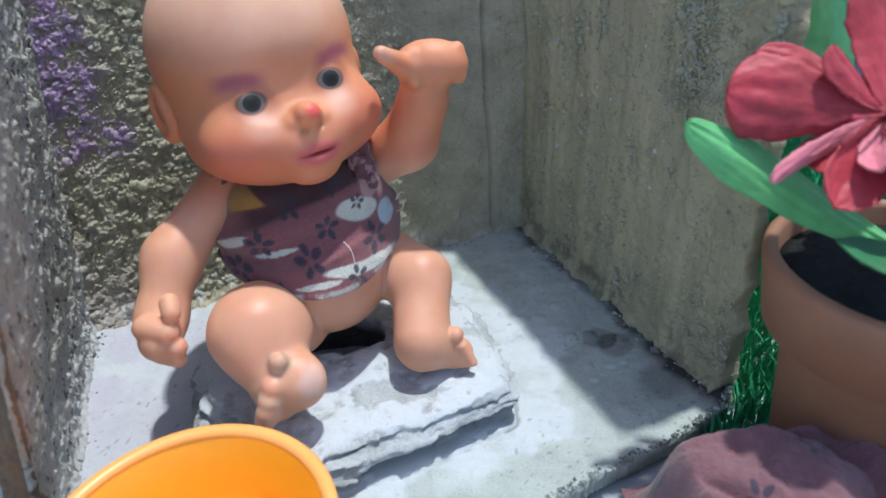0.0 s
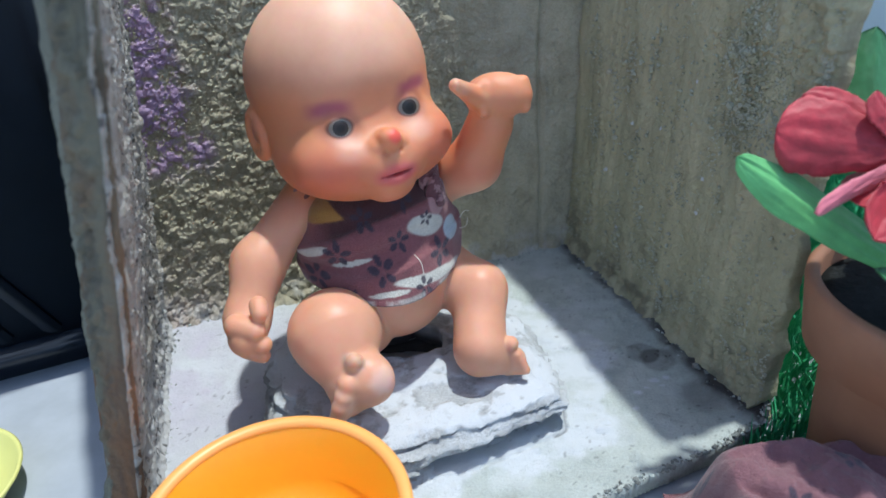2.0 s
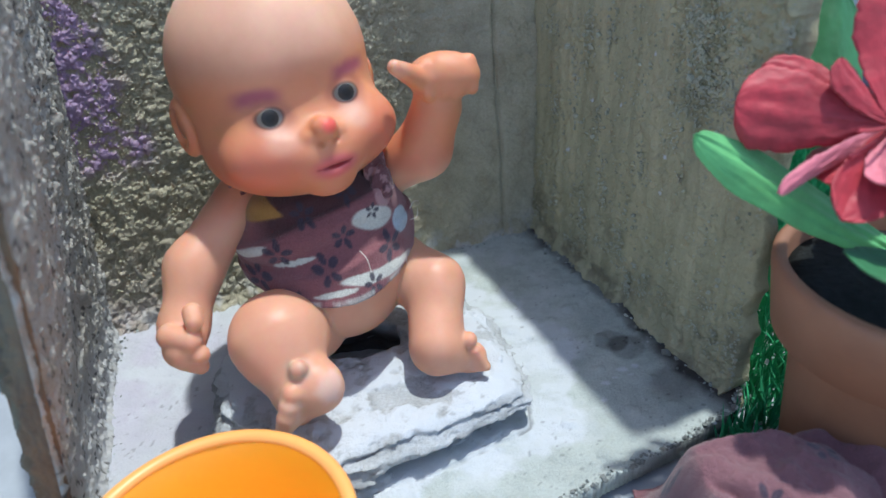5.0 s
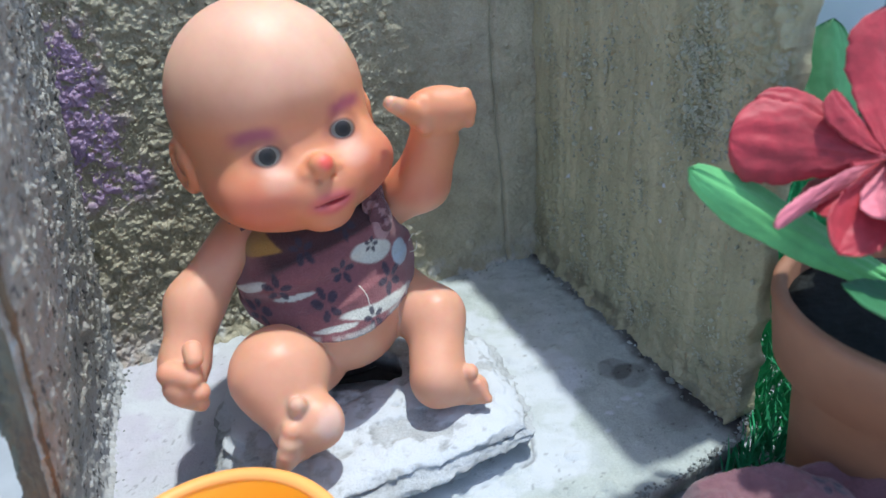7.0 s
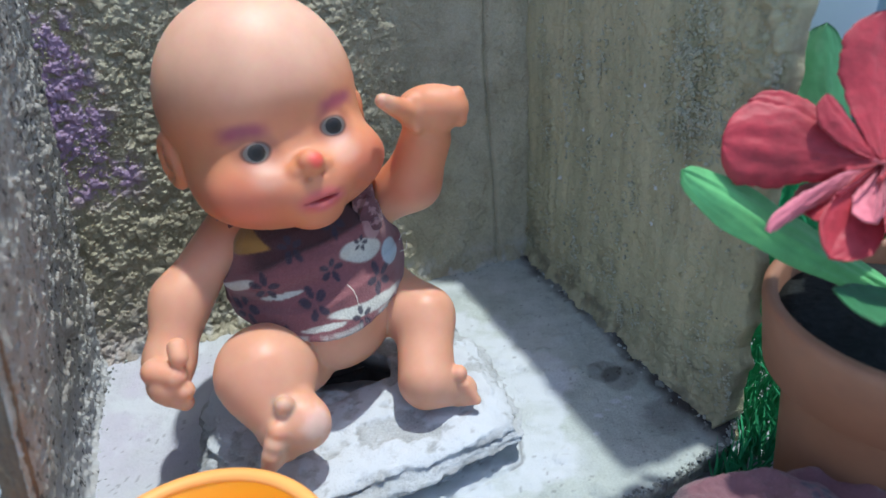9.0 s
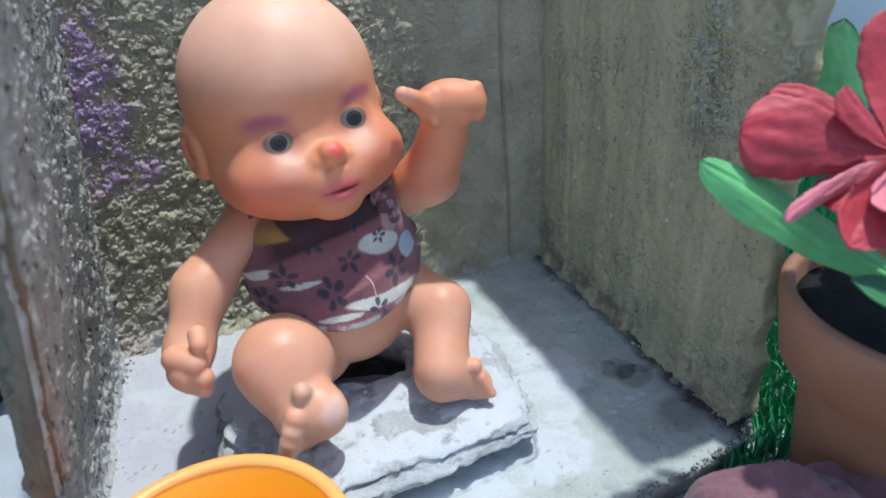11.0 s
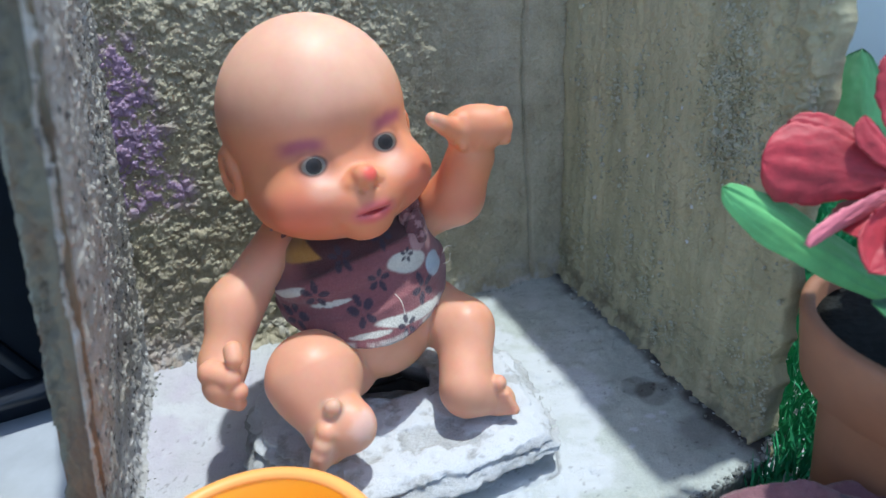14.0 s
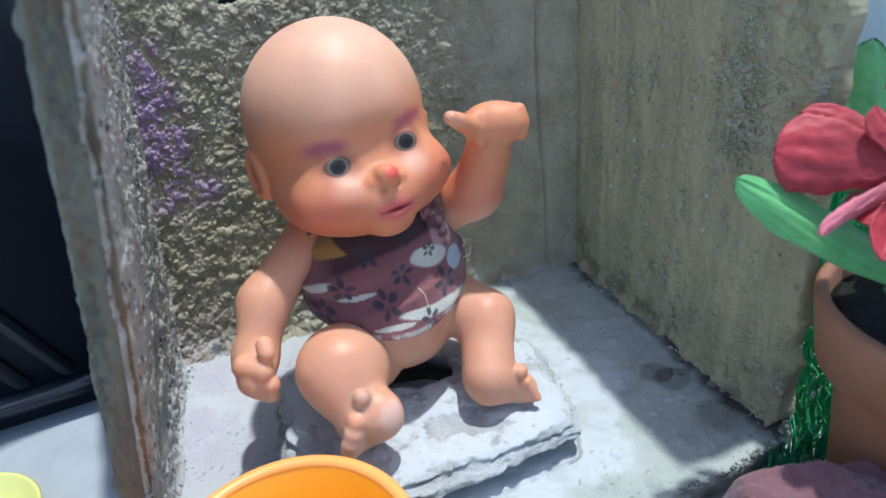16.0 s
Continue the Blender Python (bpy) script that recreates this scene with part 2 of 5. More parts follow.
def mud_wall(name, a, b, mat, seed, count, radius, rise, thick, lean, bottom=-0.012, opening=None, crumb_where=None, stain_of=None, ragged=0.003, rough=0.0016, shape=None, label="", STEP=STEP, slant=0.0, away=0.0):
    """A mud-coated panel from a to b; its face looks to the right of the way from a to b."""
    d = b - a
    length = d.length
    u = d / length
    n = Vector((u.y, -u.x, 0))
    nu, nv = int(length / STEP), int((HIGH - bottom) / STEP)
    gu, gv = np.meshgrid(np.arange(nu + 1) * STEP, bottom + np.arange(nv + 1) * STEP, indexing="ij")
    p = np.stack([gu, gv, gu * 0 + seed], -1)
    h = rough * (fbm(p * 60, 4, seed) - 0.5) * 2
    coarse = crumb_where(gu, gv) if crumb_where else 1 + 0 * gu
    grit = fbm(p * np.array((230, 300, 1)), 5, seed + 9)
    h = h + (0.0005 + 0.0015 * np.clip(coarse, 0, 1)) * (smooth(0.34, 0.66, grit) - 0.4) + (0.0005 + 0.0009 * np.clip(coarse, 0, 1)) * (fbm(p * 800, 2, seed + 19) - 0.5)
    h = h + np.random.default_rng(seed + 1).normal(0, 1, h.shape) * (0.00004 + 0.00016 * np.clip(coarse, 0, 1))
    if shape:
        h = h + shape(gu, gv)
    clump = smooth(0.30, 0.62, fbm(p * 75, 4, seed + 14))
    where = coarse * (0.25 + 0.75 * clump)
    h = crumbs(h, STEP, count, seed, radius, rise, where)
    # clay squeezed along the foot of the wall
    foot = np.exp(-np.clip(gv, 0, None) / 0.006)
    h = h + 0.005 * foot * (0.5 + 0.9 * fbm(p * 130, 4, seed + 4))
    cz = bottom + (np.arange(nv) + 0.5) * STEP
    mu, mv = np.meshgrid((np.arange(nu) + 0.5) * STEP, cz, indexing="ij")
    mask = np.ones(mu.shape, bool)
    if opening:
        u0, u1, z0, z1 = opening
        wob = (fbm(np.stack([mu * 120, mv * 120, mu * 0 + 7], -1), 4, seed + 5) - 0.5) * 0.005
        mask &= ~((mu > u0 + wob) & (mu < u1 + wob) & (mv > z0 + wob) & (mv < z1 + wob))
    stain_shade = stain_of(gu, gv, h) if stain_of else np.zeros((*gu.shape, 3))
    # lean, and worn uneven ends and top
    warp = np.zeros((*gu.shape, 3))
    end = (fbm(np.stack([gv * 90, gv * 0, gv * 0 + seed], -1), 5, seed + 2) - 0.5) * 2 * ragged
    along = end * (smooth(length - 0.012, length, gu) + smooth(0.012, 0.0, gu))
    along = along + slant * gv * smooth(0.3 * length, length, gu)
    warp[..., 0] = gv * (lean[0] + (lean[1] - lean[0]) * gu / length) + along * u.x
    warp[..., 1] = along * u.y
    back = away * np.clip(gv, 0, None) * smooth(length, 0.6 * length, gu)
    warp[..., 0] -= back * n.x
    warp[..., 1] -= back * n.y
    warp[..., 2] = (fbm(np.stack([gu * 90, gu * 0 + 3, gu * 0 + seed], -1), 5, seed + 3) - 0.5) * 0.008 * smooth(HIGH - 0.012, HIGH, gv)
    near = np.minimum(gu, length - gu)
    h = h - 0.0025 * np.exp(-near / 0.0025)
    ob = sheet(name, (a.x, a.y, bottom), u, (0, 0, 1), n, STEP, h, mask, thick, mat, stain_shade, warp)
    return tagged(ob, label, "wall", kind="structure")


def back_stain(u, z, h):
    s = np.zeros((*u.shape, 3))
    p = np.stack([u, z, u * 0], -1)
    streak = 0.55 * fbm(np.stack([u * 240, z * 200, u * 0], -1), 4, 21) + 0.45 * smooth(-0.0018, 0.0022, h)
    u = u - 0.003
    cu = 0.016 + 0.24 * np.clip(0.145 - z, 0, 1)
    purple = smooth(0.027, 0.004, np.abs(u - cu + 0.003) + 0.02 * (fbm(p * 60, 3, 22) - 0.5)) * smooth(0.078, 0.100, z) * smooth(0.192, 0.158, z)
    s[..., 0] = np.clip(purple * smooth(0.36, 0.64, streak), 0, 0.62) + 0.25 * smooth(0.08, 0.0, u) * smooth(0.07, 0.0, z) * streak
    s[..., 1] = 0.5 * smooth(0.02, 0.0, z) * smooth(0.4, 0.7, fbm(p * 160, 3, 5)) + 0.06 * smooth(0.205, 0.235, u) * smooth(0.30, 0.6, fbm(p * np.array((150, 25, 1)), 3, 6))
    return s


def left_stain(u, z, h):
    s = np.zeros((*u.shape, 3))
    streak = fbm(np.stack([u * 400, z * 160, u * 0 + 3], -1), 4, 31)
    s[..., 1] = 0.22 * smooth(0.45, 0.75, streak) + 0.5 * smooth(0.055, 0.0, z)
    s[..., 2] = 0.8 * smooth(0.66, 0.74, fbm(np.stack([u * 500, z * 300, u * 0 + 9], -1), 3, 33))
    return s


def end_stain(u, z, h):
    """Grey-green mud over brown cardboard: thin and low at the inner edge, thick and higher up at the outer one."""
    s = np.zeros((*u.shape, 3))
    n = fbm(np.stack([u * 260, z * 60, u * 0 + 4], -1), 5, 34)
    s[..., 1] = 0.92 * smooth(-0.012, 0.010, 0.0070 + 0.12 * (z - 0.055) - u + 0.016 * (n - 0.5)) * (0.55 + 0.45 * smooth(0.3, 0.6, fbm(np.stack([u * 120, z * 45, u * 0 + 2], -1), 4, 35)))
    s[..., 2] = 0.35 * smooth(0.50, 0.66, fbm(np.stack([u * 300, z * 40, u * 0 + 8], -1), 4, 32))
    return s


def right_stain(u, z, h):
    s = np.zeros((*u.shape, 3))
    p = np.stack([u, z, u * 0 + 5], -1)
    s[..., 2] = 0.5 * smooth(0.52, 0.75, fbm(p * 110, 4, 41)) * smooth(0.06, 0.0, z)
    for cu, cz, r in ((0.0538, 0.0371, 0.0015), (0.1199, 0.0952, 0.0009), (0.0393, 0.0694, 0.0010), (0.0593, 0.1040, 0.0008), (0.0821, 0.1081, 0.0008), (0.1045, 0.1375, 0.0008), (0.1184, 0.0764, 0.0009)):
        s[..., 1] = np.maximum(s[..., 1], smooth(1.2, 0.7, np.hypot((u - cu) / r, (z - cz) / (1.3 * r))))
    return s


def back_shape(u, z):
    """A scored joint beside the corner, and a swelling coat low down on the crumbly side."""
    joint = np.exp(-(((u - 0.2520 - 0.0010 * np.sin(z * 40)) / 0.0009) ** 2))
    return -0.0024 * joint + 0.0009 * smooth(0.2530, 0.2550, u)


def right_shape(u, z):
    """Broad smears of fingers drawn downwards, a few scored lines and a slow swell."""
    bend = u + 0.010 * (fbm(np.stack([u * 8, z * 14, u * 0 + 1], -1), 2, 43) - 0.5)
    finger = fbm(np.stack([bend * 70, z * 7, u * 0 + 2], -1), 2, 44) - 0.5
    ridge = smooth(0.60, 0.66, fbm(np.stack([bend * 105, z * 9, u * 0 + 6], -1), 2, 37)) * smooth(0.48, 0.6, fbm(np.stack([u * 25, z * 25, u * 0 + 3], -1), 2, 35))
    groove = smooth(0.66, 0.71, fbm(np.stack([bend * 150, z * 8, u * 0 + 4], -1), 2, 36))
    return 0.0022 * finger * smooth(0.0, 0.03, u) + 0.0007 * ridge - 0.0006 * groove + 0.0022 * (fbm(np.stack([u * 30, z * 22, u * 0], -1), 2, 45) - 0.5)


# back wall, left wall and right wall, each a panel under a coat of mud
ALONG = (CF - CL).normalized()
mud_wall("wall_back", CL - ALONG * 0.010, CF + ALONG * 0.014, MUD_BACK, 11, 60000, 0.00058, 0.00036, 0.010, (0.10, 0.0), opening=(0.070, 0.150, 0.1892, 0.235),
         crumb_where=lambda u, z: smooth(0.235, 0.16, u) * 0.95 + 0.05, stain_of=back_stain, shape=back_shape, ragged=0.0, STEP=0.0005, away=0.26,
         label="back wall of crumbly brown dried mud with purple powder and small window")
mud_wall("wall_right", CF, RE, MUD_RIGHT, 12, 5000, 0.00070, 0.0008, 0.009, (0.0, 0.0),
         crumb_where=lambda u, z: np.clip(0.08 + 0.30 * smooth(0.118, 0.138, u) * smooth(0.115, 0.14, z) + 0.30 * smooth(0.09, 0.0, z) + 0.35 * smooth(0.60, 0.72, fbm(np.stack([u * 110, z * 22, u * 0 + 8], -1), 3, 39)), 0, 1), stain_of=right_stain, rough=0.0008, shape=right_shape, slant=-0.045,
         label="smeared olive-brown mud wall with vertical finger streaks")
INTO = Vector(((CL - LF).y, -(CL - LF).x, 0)).normalized()
BACK = (CL - LF).normalized()
mud_wall("wall_left", LF, CL + BACK * 0.060, MUD_LEFT, 13, 6000, 0.00055, 0.0006, 0.0025, (0.226, 0.11), stain_of=left_stain, ragged=0.0006,
         crumb_where=lambda u, z: 0.25 + 0.5 * smooth(0.05, 0.11, u), label="side wall of pale crumbly mud")
mud_wall("wall_left_core", LF - INTO * 0.0030 + BACK * 0.0170, CL - INTO * 0.0030, CARDBOARD, 14, 0, 0.001, 0.001, 0.0125, (0.226, 0.11), ragged=0.0008,
         crumb_where=lambda u, z: 0 * u, rough=0.0002, STEP=0.0025, label="brown cardboard core of the side wall")
OUT = Vector((-0.1722, 0.1458, 0))
mud_wall("wall_left_outside", CL - INTO * 0.0200 + BACK * 0.024, OUT, MUD_OUTSIDE, 15, 500, 0.0016, 0.0012, 0.0030, (0.11, 0.226), ragged=0.0012, STEP=0.0018,
         crumb_where=lambda u, z: 0.12 + 0 * u, label="grey-green mud coat outside the side wall")
mud_wall("wall_left_end", OUT, LF - INTO * 0.0012 - BACK * 0.0003, CARDBOARD, 16, 160, 0.0016, 0.0016, 0.0020, (0.226, 0.226), ragged=0.0004, rough=0.0010,
         crumb_where=lambda u, z: 0.9 * smooth(0.015, 0.004, u + 0.05 * (0.08 - z)), stain_of=end_stain, label="worn end of the side wall, brown cardboard smeared with mud")

# ---- clay floor ----
FLOOR_OUTLINE = [(-0.215, 0.285), (0.05, 0.385), (0.1225, 0.222), (0.112, 0.203), (0.0855, 0.187), (0.036, 0.1625), (-0.01, 0.13), (-0.02, 0.062), (-0.15, 0.055), (-0.166, 0.14)]
SLAB_OUTLINE = [(-0.122, 0.222), (-0.112, 0.192), (-0.083, 0.176), (-0.055, 0.168), (-0.022, 0.179), (0.016, 0.2), (0.013, 0.232), (0.0, 0.262), (-0.02, 0.288), (-0.075, 0.29), (-0.115, 0.265)]


def outline_distance(x, y, poly):
    """Signed distance to a closed outline, negative inside."""
    best = np.full(x.shape, 9.0)
    for (x0, y0), (x1, y1) in zip(poly, poly[1:] + poly[:1]):
        dx, dy = x1 - x0, y1 - y0
        t = np.clip(((x - x0) * dx + (y - y0) * dy) / (dx * dx + dy * dy), 0, 1)
        best = np.minimum(best, np.hypot(x - x0 - t * dx, y - y0 - t * dy))
    return np.where(inside(x, y, poly), -best, best)


def clay_floor():
    x0, y0 = -0.24, 0.05
    nu, nv = int(0.38 / 0.001), int(0.345 / 0.001)
    gx, gy = np.meshgrid(x0 + np.arange(nu + 1) * 0.001, y0 + np.arange(nv + 1) * 0.001, indexing="ij")
    p = np.stack([gx, gy, gx * 0], -1)
    h = 0.0012 * (fbm(p * 50, 4, 51) - 0.5) * 2 + 0.0007 * (fbm(p * 400, 3, 52) - 0.5)
    h = crumbs(h, 0.001, 1500, 53, 0.0012, 0.0007)
    cx, cy = np.meshgrid(x0 + (np.arange(nu) + 0.5) * 0.001, y0 + (np.arange(nv) + 0.5) * 0.001, indexing="ij")
    q = np.stack([cx, cy, cx * 0], -1)
    wob = (fbm(q * 120, 4, 54) - 0.5) * 0.006
    mask = inside(cx + wob, cy + wob, FLOOR_OUTLINE)
    s = np.zeros((*gx.shape, 3))
    s[..., 0] = 0.34 * smooth(0.085, 0.03, np.hypot(gx + 0.170, gy - 0.235)) * (0.5 + fbm(p * 90, 3, 55))
    centre = np.hypot((gx + 0.03) / 1.15, gy - 0.235)
    s[..., 1] = np.clip(smooth(0.074, 0.066, centre + 0.05 * (fbm(p * 60, 5, 56) - 0.5)) * (0.45 + 0.35 * smooth(0.38, 0.60, fbm(p * np.array((90, 190, 1)), 6, 40))) + 0.35 * smooth(0.55, 0.75, fbm(p * 45, 4, 57)), 0, 1)
    # damp dark clay and painted crevice shade along the smeared wall, pale chips, pits and a crack beside the seat
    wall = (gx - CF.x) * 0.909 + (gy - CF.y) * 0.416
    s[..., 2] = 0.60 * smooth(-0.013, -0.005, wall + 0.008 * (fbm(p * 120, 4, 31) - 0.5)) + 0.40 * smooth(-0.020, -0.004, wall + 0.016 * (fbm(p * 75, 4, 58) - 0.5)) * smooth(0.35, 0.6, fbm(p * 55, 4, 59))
    # Dark round blobs paint the shadows of leaf and petals on the floor.
    s[..., 2] += 0.45 * smooth(0.016, 0.006, np.hypot(gx - 0.090, gy - 0.221) + 0.008 * (fbm(p * 90, 3, 50) - 0.5))
    for bx, by, br in ((0.068, 0.2526, 0.008), (0.0745, 0.2470, 0.009)):
        s[..., 2] += 0.40 * smooth(1.15, 0.85, np.hypot(gx - bx, gy - by) / br + 0.5 * (fbm(p * 90, 3, 41) - 0.5))
    s[..., 2] += 0.4 * smooth(0.76, 0.80, fbm(p * 420, 3, 46)) * smooth(0.5, 0.6, fbm(p * 40, 3, 49))
    s[..., 1] = np.clip(s[..., 1] + 0.5 * smooth(-0.11, -0.145, gx + 0.03 * (fbm(p * 60, 4, 48) - 0.5)), 0, 0.9) * smooth(-0.012, -0.040, wall)
    for cx_, cy_, r in ((0.0691, 0.2315, 0.0026), (0.0750, 0.2332, 0.0022), (0.0590, 0.2222, 0.0020), (0.0640, 0.2260, 0.0012), (0.0720, 0.2280, 0.0014), (0.0560, 0.2120, 0.0016)):
        s[..., 1] = np.maximum(s[..., 1], 0.85 * smooth(1.3, 0.6, np.hypot((gx - cx_) / r, (gy - cy_) / (0.6 * r)) + 0.8 * (fbm(p * 400, 2, 45) - 0.5)))
    ring = np.abs(outline_distance(gx + 0.006 * (fbm(p * 80, 3, 44) - 0.5), gy, SLAB_OUTLINE) - 0.006)
    s[..., 2] += 0.55 * smooth(0.0012, 0.0003, ring) * smooth(-0.02, 0.0, gx) * smooth(0.45, 0.55, fbm(p * 60, 3, 43))
    s = np.clip(s, 0, 1)
    h = h + 0.0022 * smooth(0.012, 0.0, outline_distance(gx, gy, SLAB_OUTLINE)) - 0.0010 * smooth(0.0012, 0.0003, ring) + 0.0050 * smooth(-0.018, -0.003, wall) * np.clip(fbm(p * 150, 4, 38) - 0.38, 0, 1) + 0.0008 * (fbm(p * np.array((30, 160, 1)), 3, 42) - 0.5)
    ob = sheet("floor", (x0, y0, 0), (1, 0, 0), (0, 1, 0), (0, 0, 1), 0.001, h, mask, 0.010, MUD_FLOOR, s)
    return tagged(ob, "pale grey dried clay floor with a lilac tinge and white dust", "floor", kind="structure")


clay_floor()
# ---- solids blended from rounded forms ----
def ball(p, c, r, axes=None):
    """Distance to an ellipsoid with radii r along the rows of axes."""
    d = p - np.asarray(c, np.float32)
    if axes is not None:
        d = d @ np.asarray(axes, np.float32).T
    r = np.asarray(r, np.float32)
    k0 = np.linalg.norm(d / r, axis=-1)
    k1 = np.linalg.norm(d / (r * r), axis=-1)
    return k0 * (k0 - 1) / np.maximum(k1, 1e-6)


def limb(p, a, b, ra, rb):
    """Distance to a rounded limb that tapers from ra at a to rb at b."""
    a, b = np.asarray(a, np.float32), np.asarray(b, np.float32)
    ab = b - a
    t = np.clip(((p - a) @ ab) / (ab @ ab), 0, 1)
    return np.linalg.norm(p - a - t[..., None] * ab, axis=-1) - (ra + (rb - ra) * t)


def blend(a, b, k):
    h = np.clip(0.5 + 0.5 * (b - a) / k, 0, 1)
    return b + (a - b) * h - k * h * (1 - h)


def carve(a, b, k):
    """a with b taken away, softly."""
    return -blend(-a, b, k)


def surface(field, low, high, step):
    """The zero surface of a distance field as vertices and quads (surface nets)."""
    axes = [np.arange(l, h, step, dtype=np.float32) for l, h in zip(low, high)]
    g = np.stack(np.meshgrid(*axes, indexing="ij"), -1)
    d = np.empty(g.shape[:3], np.float32)
    m = 10
    starts = [np.arange(0, n, m) for n in d.shape]
    mid = np.stack(np.meshgrid(*[lo + (s + m / 2) * step for lo, s in zip(low, starts)], indexing="ij"), -1).astype(np.float32)
    rough = field(mid)
    for i, j, k in np.ndindex(rough.shape):
        box3 = tuple(slice(starts[a][n], starts[a][n] + m) for a, n in enumerate((i, j, k)))
        d[box3] = field(g[box3]) if abs(rough[i, j, k]) < m * step * 1.7 + 0.002 else rough[i, j, k]
    neg = d < 0
    nx, ny, nz = (n - 1 for n in d.shape)
    cnt = np.zeros((nx, ny, nz), np.int8)
    acc = np.zeros((nx, ny, nz, 3), np.float32)
    num = np.zeros((nx, ny, nz), np.float32)
    for dx in (0, 1):
        for dy in (0, 1):
            for dz in (0, 1):
                cnt += neg[dx : dx + nx, dy : dy + ny, dz : dz + nz]
    for axis in range(3):
        others = [o for o in range(3) if o != axis]
        for s in (0, 1):
            for t in (0, 1):
                o0 = [0, 0, 0]
                o0[others[0]], o0[others[1]] = s, t
                o1 = list(o0)
                o1[axis] = 1
                a = d[o0[0] : o0[0] + nx, o0[1] : o0[1] + ny, o0[2] : o0[2] + nz]
                b = d[o1[0] : o1[0] + nx, o1[1] : o1[1] + ny, o1[2] : o1[2] + nz]
                cross = (a < 0) != (b < 0)
                w = np.where(cross, a / np.where(cross, a - b, 1), 0)
                at = np.zeros((nx, ny, nz, 3), np.float32)
                at[..., others[0]], at[..., others[1]] = s, t
                at[..., axis] = w
                acc += at * cross[..., None]
                num += cross
    active = (cnt > 0) & (cnt < 8)
    index = np.full((nx, ny, nz), -1)
    index[active] = np.arange(active.sum())
    cell = np.argwhere(active)
    verts = np.asarray(low) + (cell + acc[active] / num[active][:, None]) * step
    faces = []
    for axis in range(3):
        a = [slice(None, -1)] * 3
        b = [slice(None, -1)] * 3
        b[axis] = slice(1, None)
        na, nb = neg[tuple(a)], neg[tuple(b)]
        o1, o2 = [o for o in range(3) if o != axis]
        for flip, sel in ((False, na & ~nb), (True, ~na & nb)):
            c = np.argwhere(sel)
            c = c[(c[:, o1] > 0) & (c[:, o2] > 0)]
            e1, e2 = np.eye(3, dtype=int)[o1], np.eye(3, dtype=int)[o2]
            q = [index[tuple((c - s * e1 - t * e2).T)] for s, t in ((0, 0), (1, 0), (1, 1), (0, 1))]
            q = np.stack(q, 1)
            if flip ^ (axis == 1):
                q = q[:, ::-1]
            faces.append(q)
    return verts, np.concatenate(faces)


# ---- stone seat ----
def stone_seat():
    e = thing("stone_seat", (-0.05, 0.23, 0.0), "flat flaking stone seat dusted white with a hole painted dark", "stone slab")
    crust = lambda p: smooth(0.36, 0.46, fbm(p * np.array((110, 110, 0.0)), 6, 68))

    def field(p, upper):
        x, y, z = p[..., 0], p[..., 1], p[..., 2]
        n = fbm(p * 90, 4, 61) - 0.5
        flat = fbm(p * np.array((60, 60, 0.0)), 4, 60) - 0.5
        strata = fbm(np.stack([x * 30, y * 30, z * 620], -1), 3, 62) - 0.5
        side = outline_distance(x + 0.012 * n, y + 0.010 * n, SLAB_OUTLINE) + 0.014 * strata + 0.004 * (fbm(p * 330, 3, 59) - 0.5)
        part_line = 0.0080 + 0.05 * (x + 0.05) + 0.006 * flat
        hole = np.hypot((x + 0.0580) / 0.023, (y - 0.2390) / 0.014) + 0.5 * n
        if upper:
            side = side + 0.40 * (z - 0.014) - 0.001
            top = z - (0.0205 + 0.0030 * (fbm(p * np.array((45, 45, 0.0)), 4, 63) - 0.5) * 2 + 0.0009 * crust(p) + 0.0014 * (fbm(p * 300, 3, 64) - 0.5))
            top = np.maximum(top, (z - 0.021) * 0.7 + 0.5 * (side + 0.004))
            d = np.maximum(np.maximum(side, top), part_line + 0.0004 - z)
        else:
            side = side + 0.0035 + 0.010 * flat + 0.3 * (z - 0.004) + 0.006 * (fbm(np.stack([x * 120, y * 120, z * 900], -1), 3, 57) - 0.5)
            d = np.maximum(np.maximum(side, z - part_line + 0.0007 + 0.0010 * smooth(-0.006, 0.0, side)), -0.0008 - z)
        return np.maximum(d, (1 - hole) * 0.013)

    for name, upper, low, high in (("top_layer", True, 0.001, 0.029), ("lower_layer", False, -0.003, 0.017)):
        verts, faces = surface(lambda p: field(p, upper), (-0.140, 0.150, low), (0.034, 0.306, high), 0.0009)
        ob = mesh_object(name, verts, faces, STONE)
        s = np.zeros((len(verts), 3))
        up = smooth(0.0165, 0.0205, verts[:, 2]) if upper else 0.15 * smooth(0.40, 0.6, fbm(verts * 60, 3, 66))
        s[:, 1] = np.clip((0.30 + 0.60 * up) * crust(verts) + 0.25 * up * fbm(verts * 200, 3, 65), 0, 0.97)
        # Shade in the side crevices and inside the hole is put into the colour.
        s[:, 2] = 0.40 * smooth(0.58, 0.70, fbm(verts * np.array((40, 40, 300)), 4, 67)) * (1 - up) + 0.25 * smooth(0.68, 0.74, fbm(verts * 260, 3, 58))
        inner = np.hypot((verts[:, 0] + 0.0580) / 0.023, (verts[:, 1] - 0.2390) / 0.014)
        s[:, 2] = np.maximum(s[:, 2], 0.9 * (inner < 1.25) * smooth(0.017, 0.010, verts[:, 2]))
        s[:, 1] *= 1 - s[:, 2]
        paint(ob, "stain_shade", s)
        under(ob, e)
    return e


stone_seat()


# ---- the doll ----
# the head's own axes: to its left, to its face, to its crown
HEAD_AXES = np.array([[0.8345, 0.5490, 0.0458], [0.5408, -0.8322, 0.1221], [-0.1051, 0.0772, 0.9915]])
HEAD_S, HEAD_F, HEAD_U = HEAD_AXES
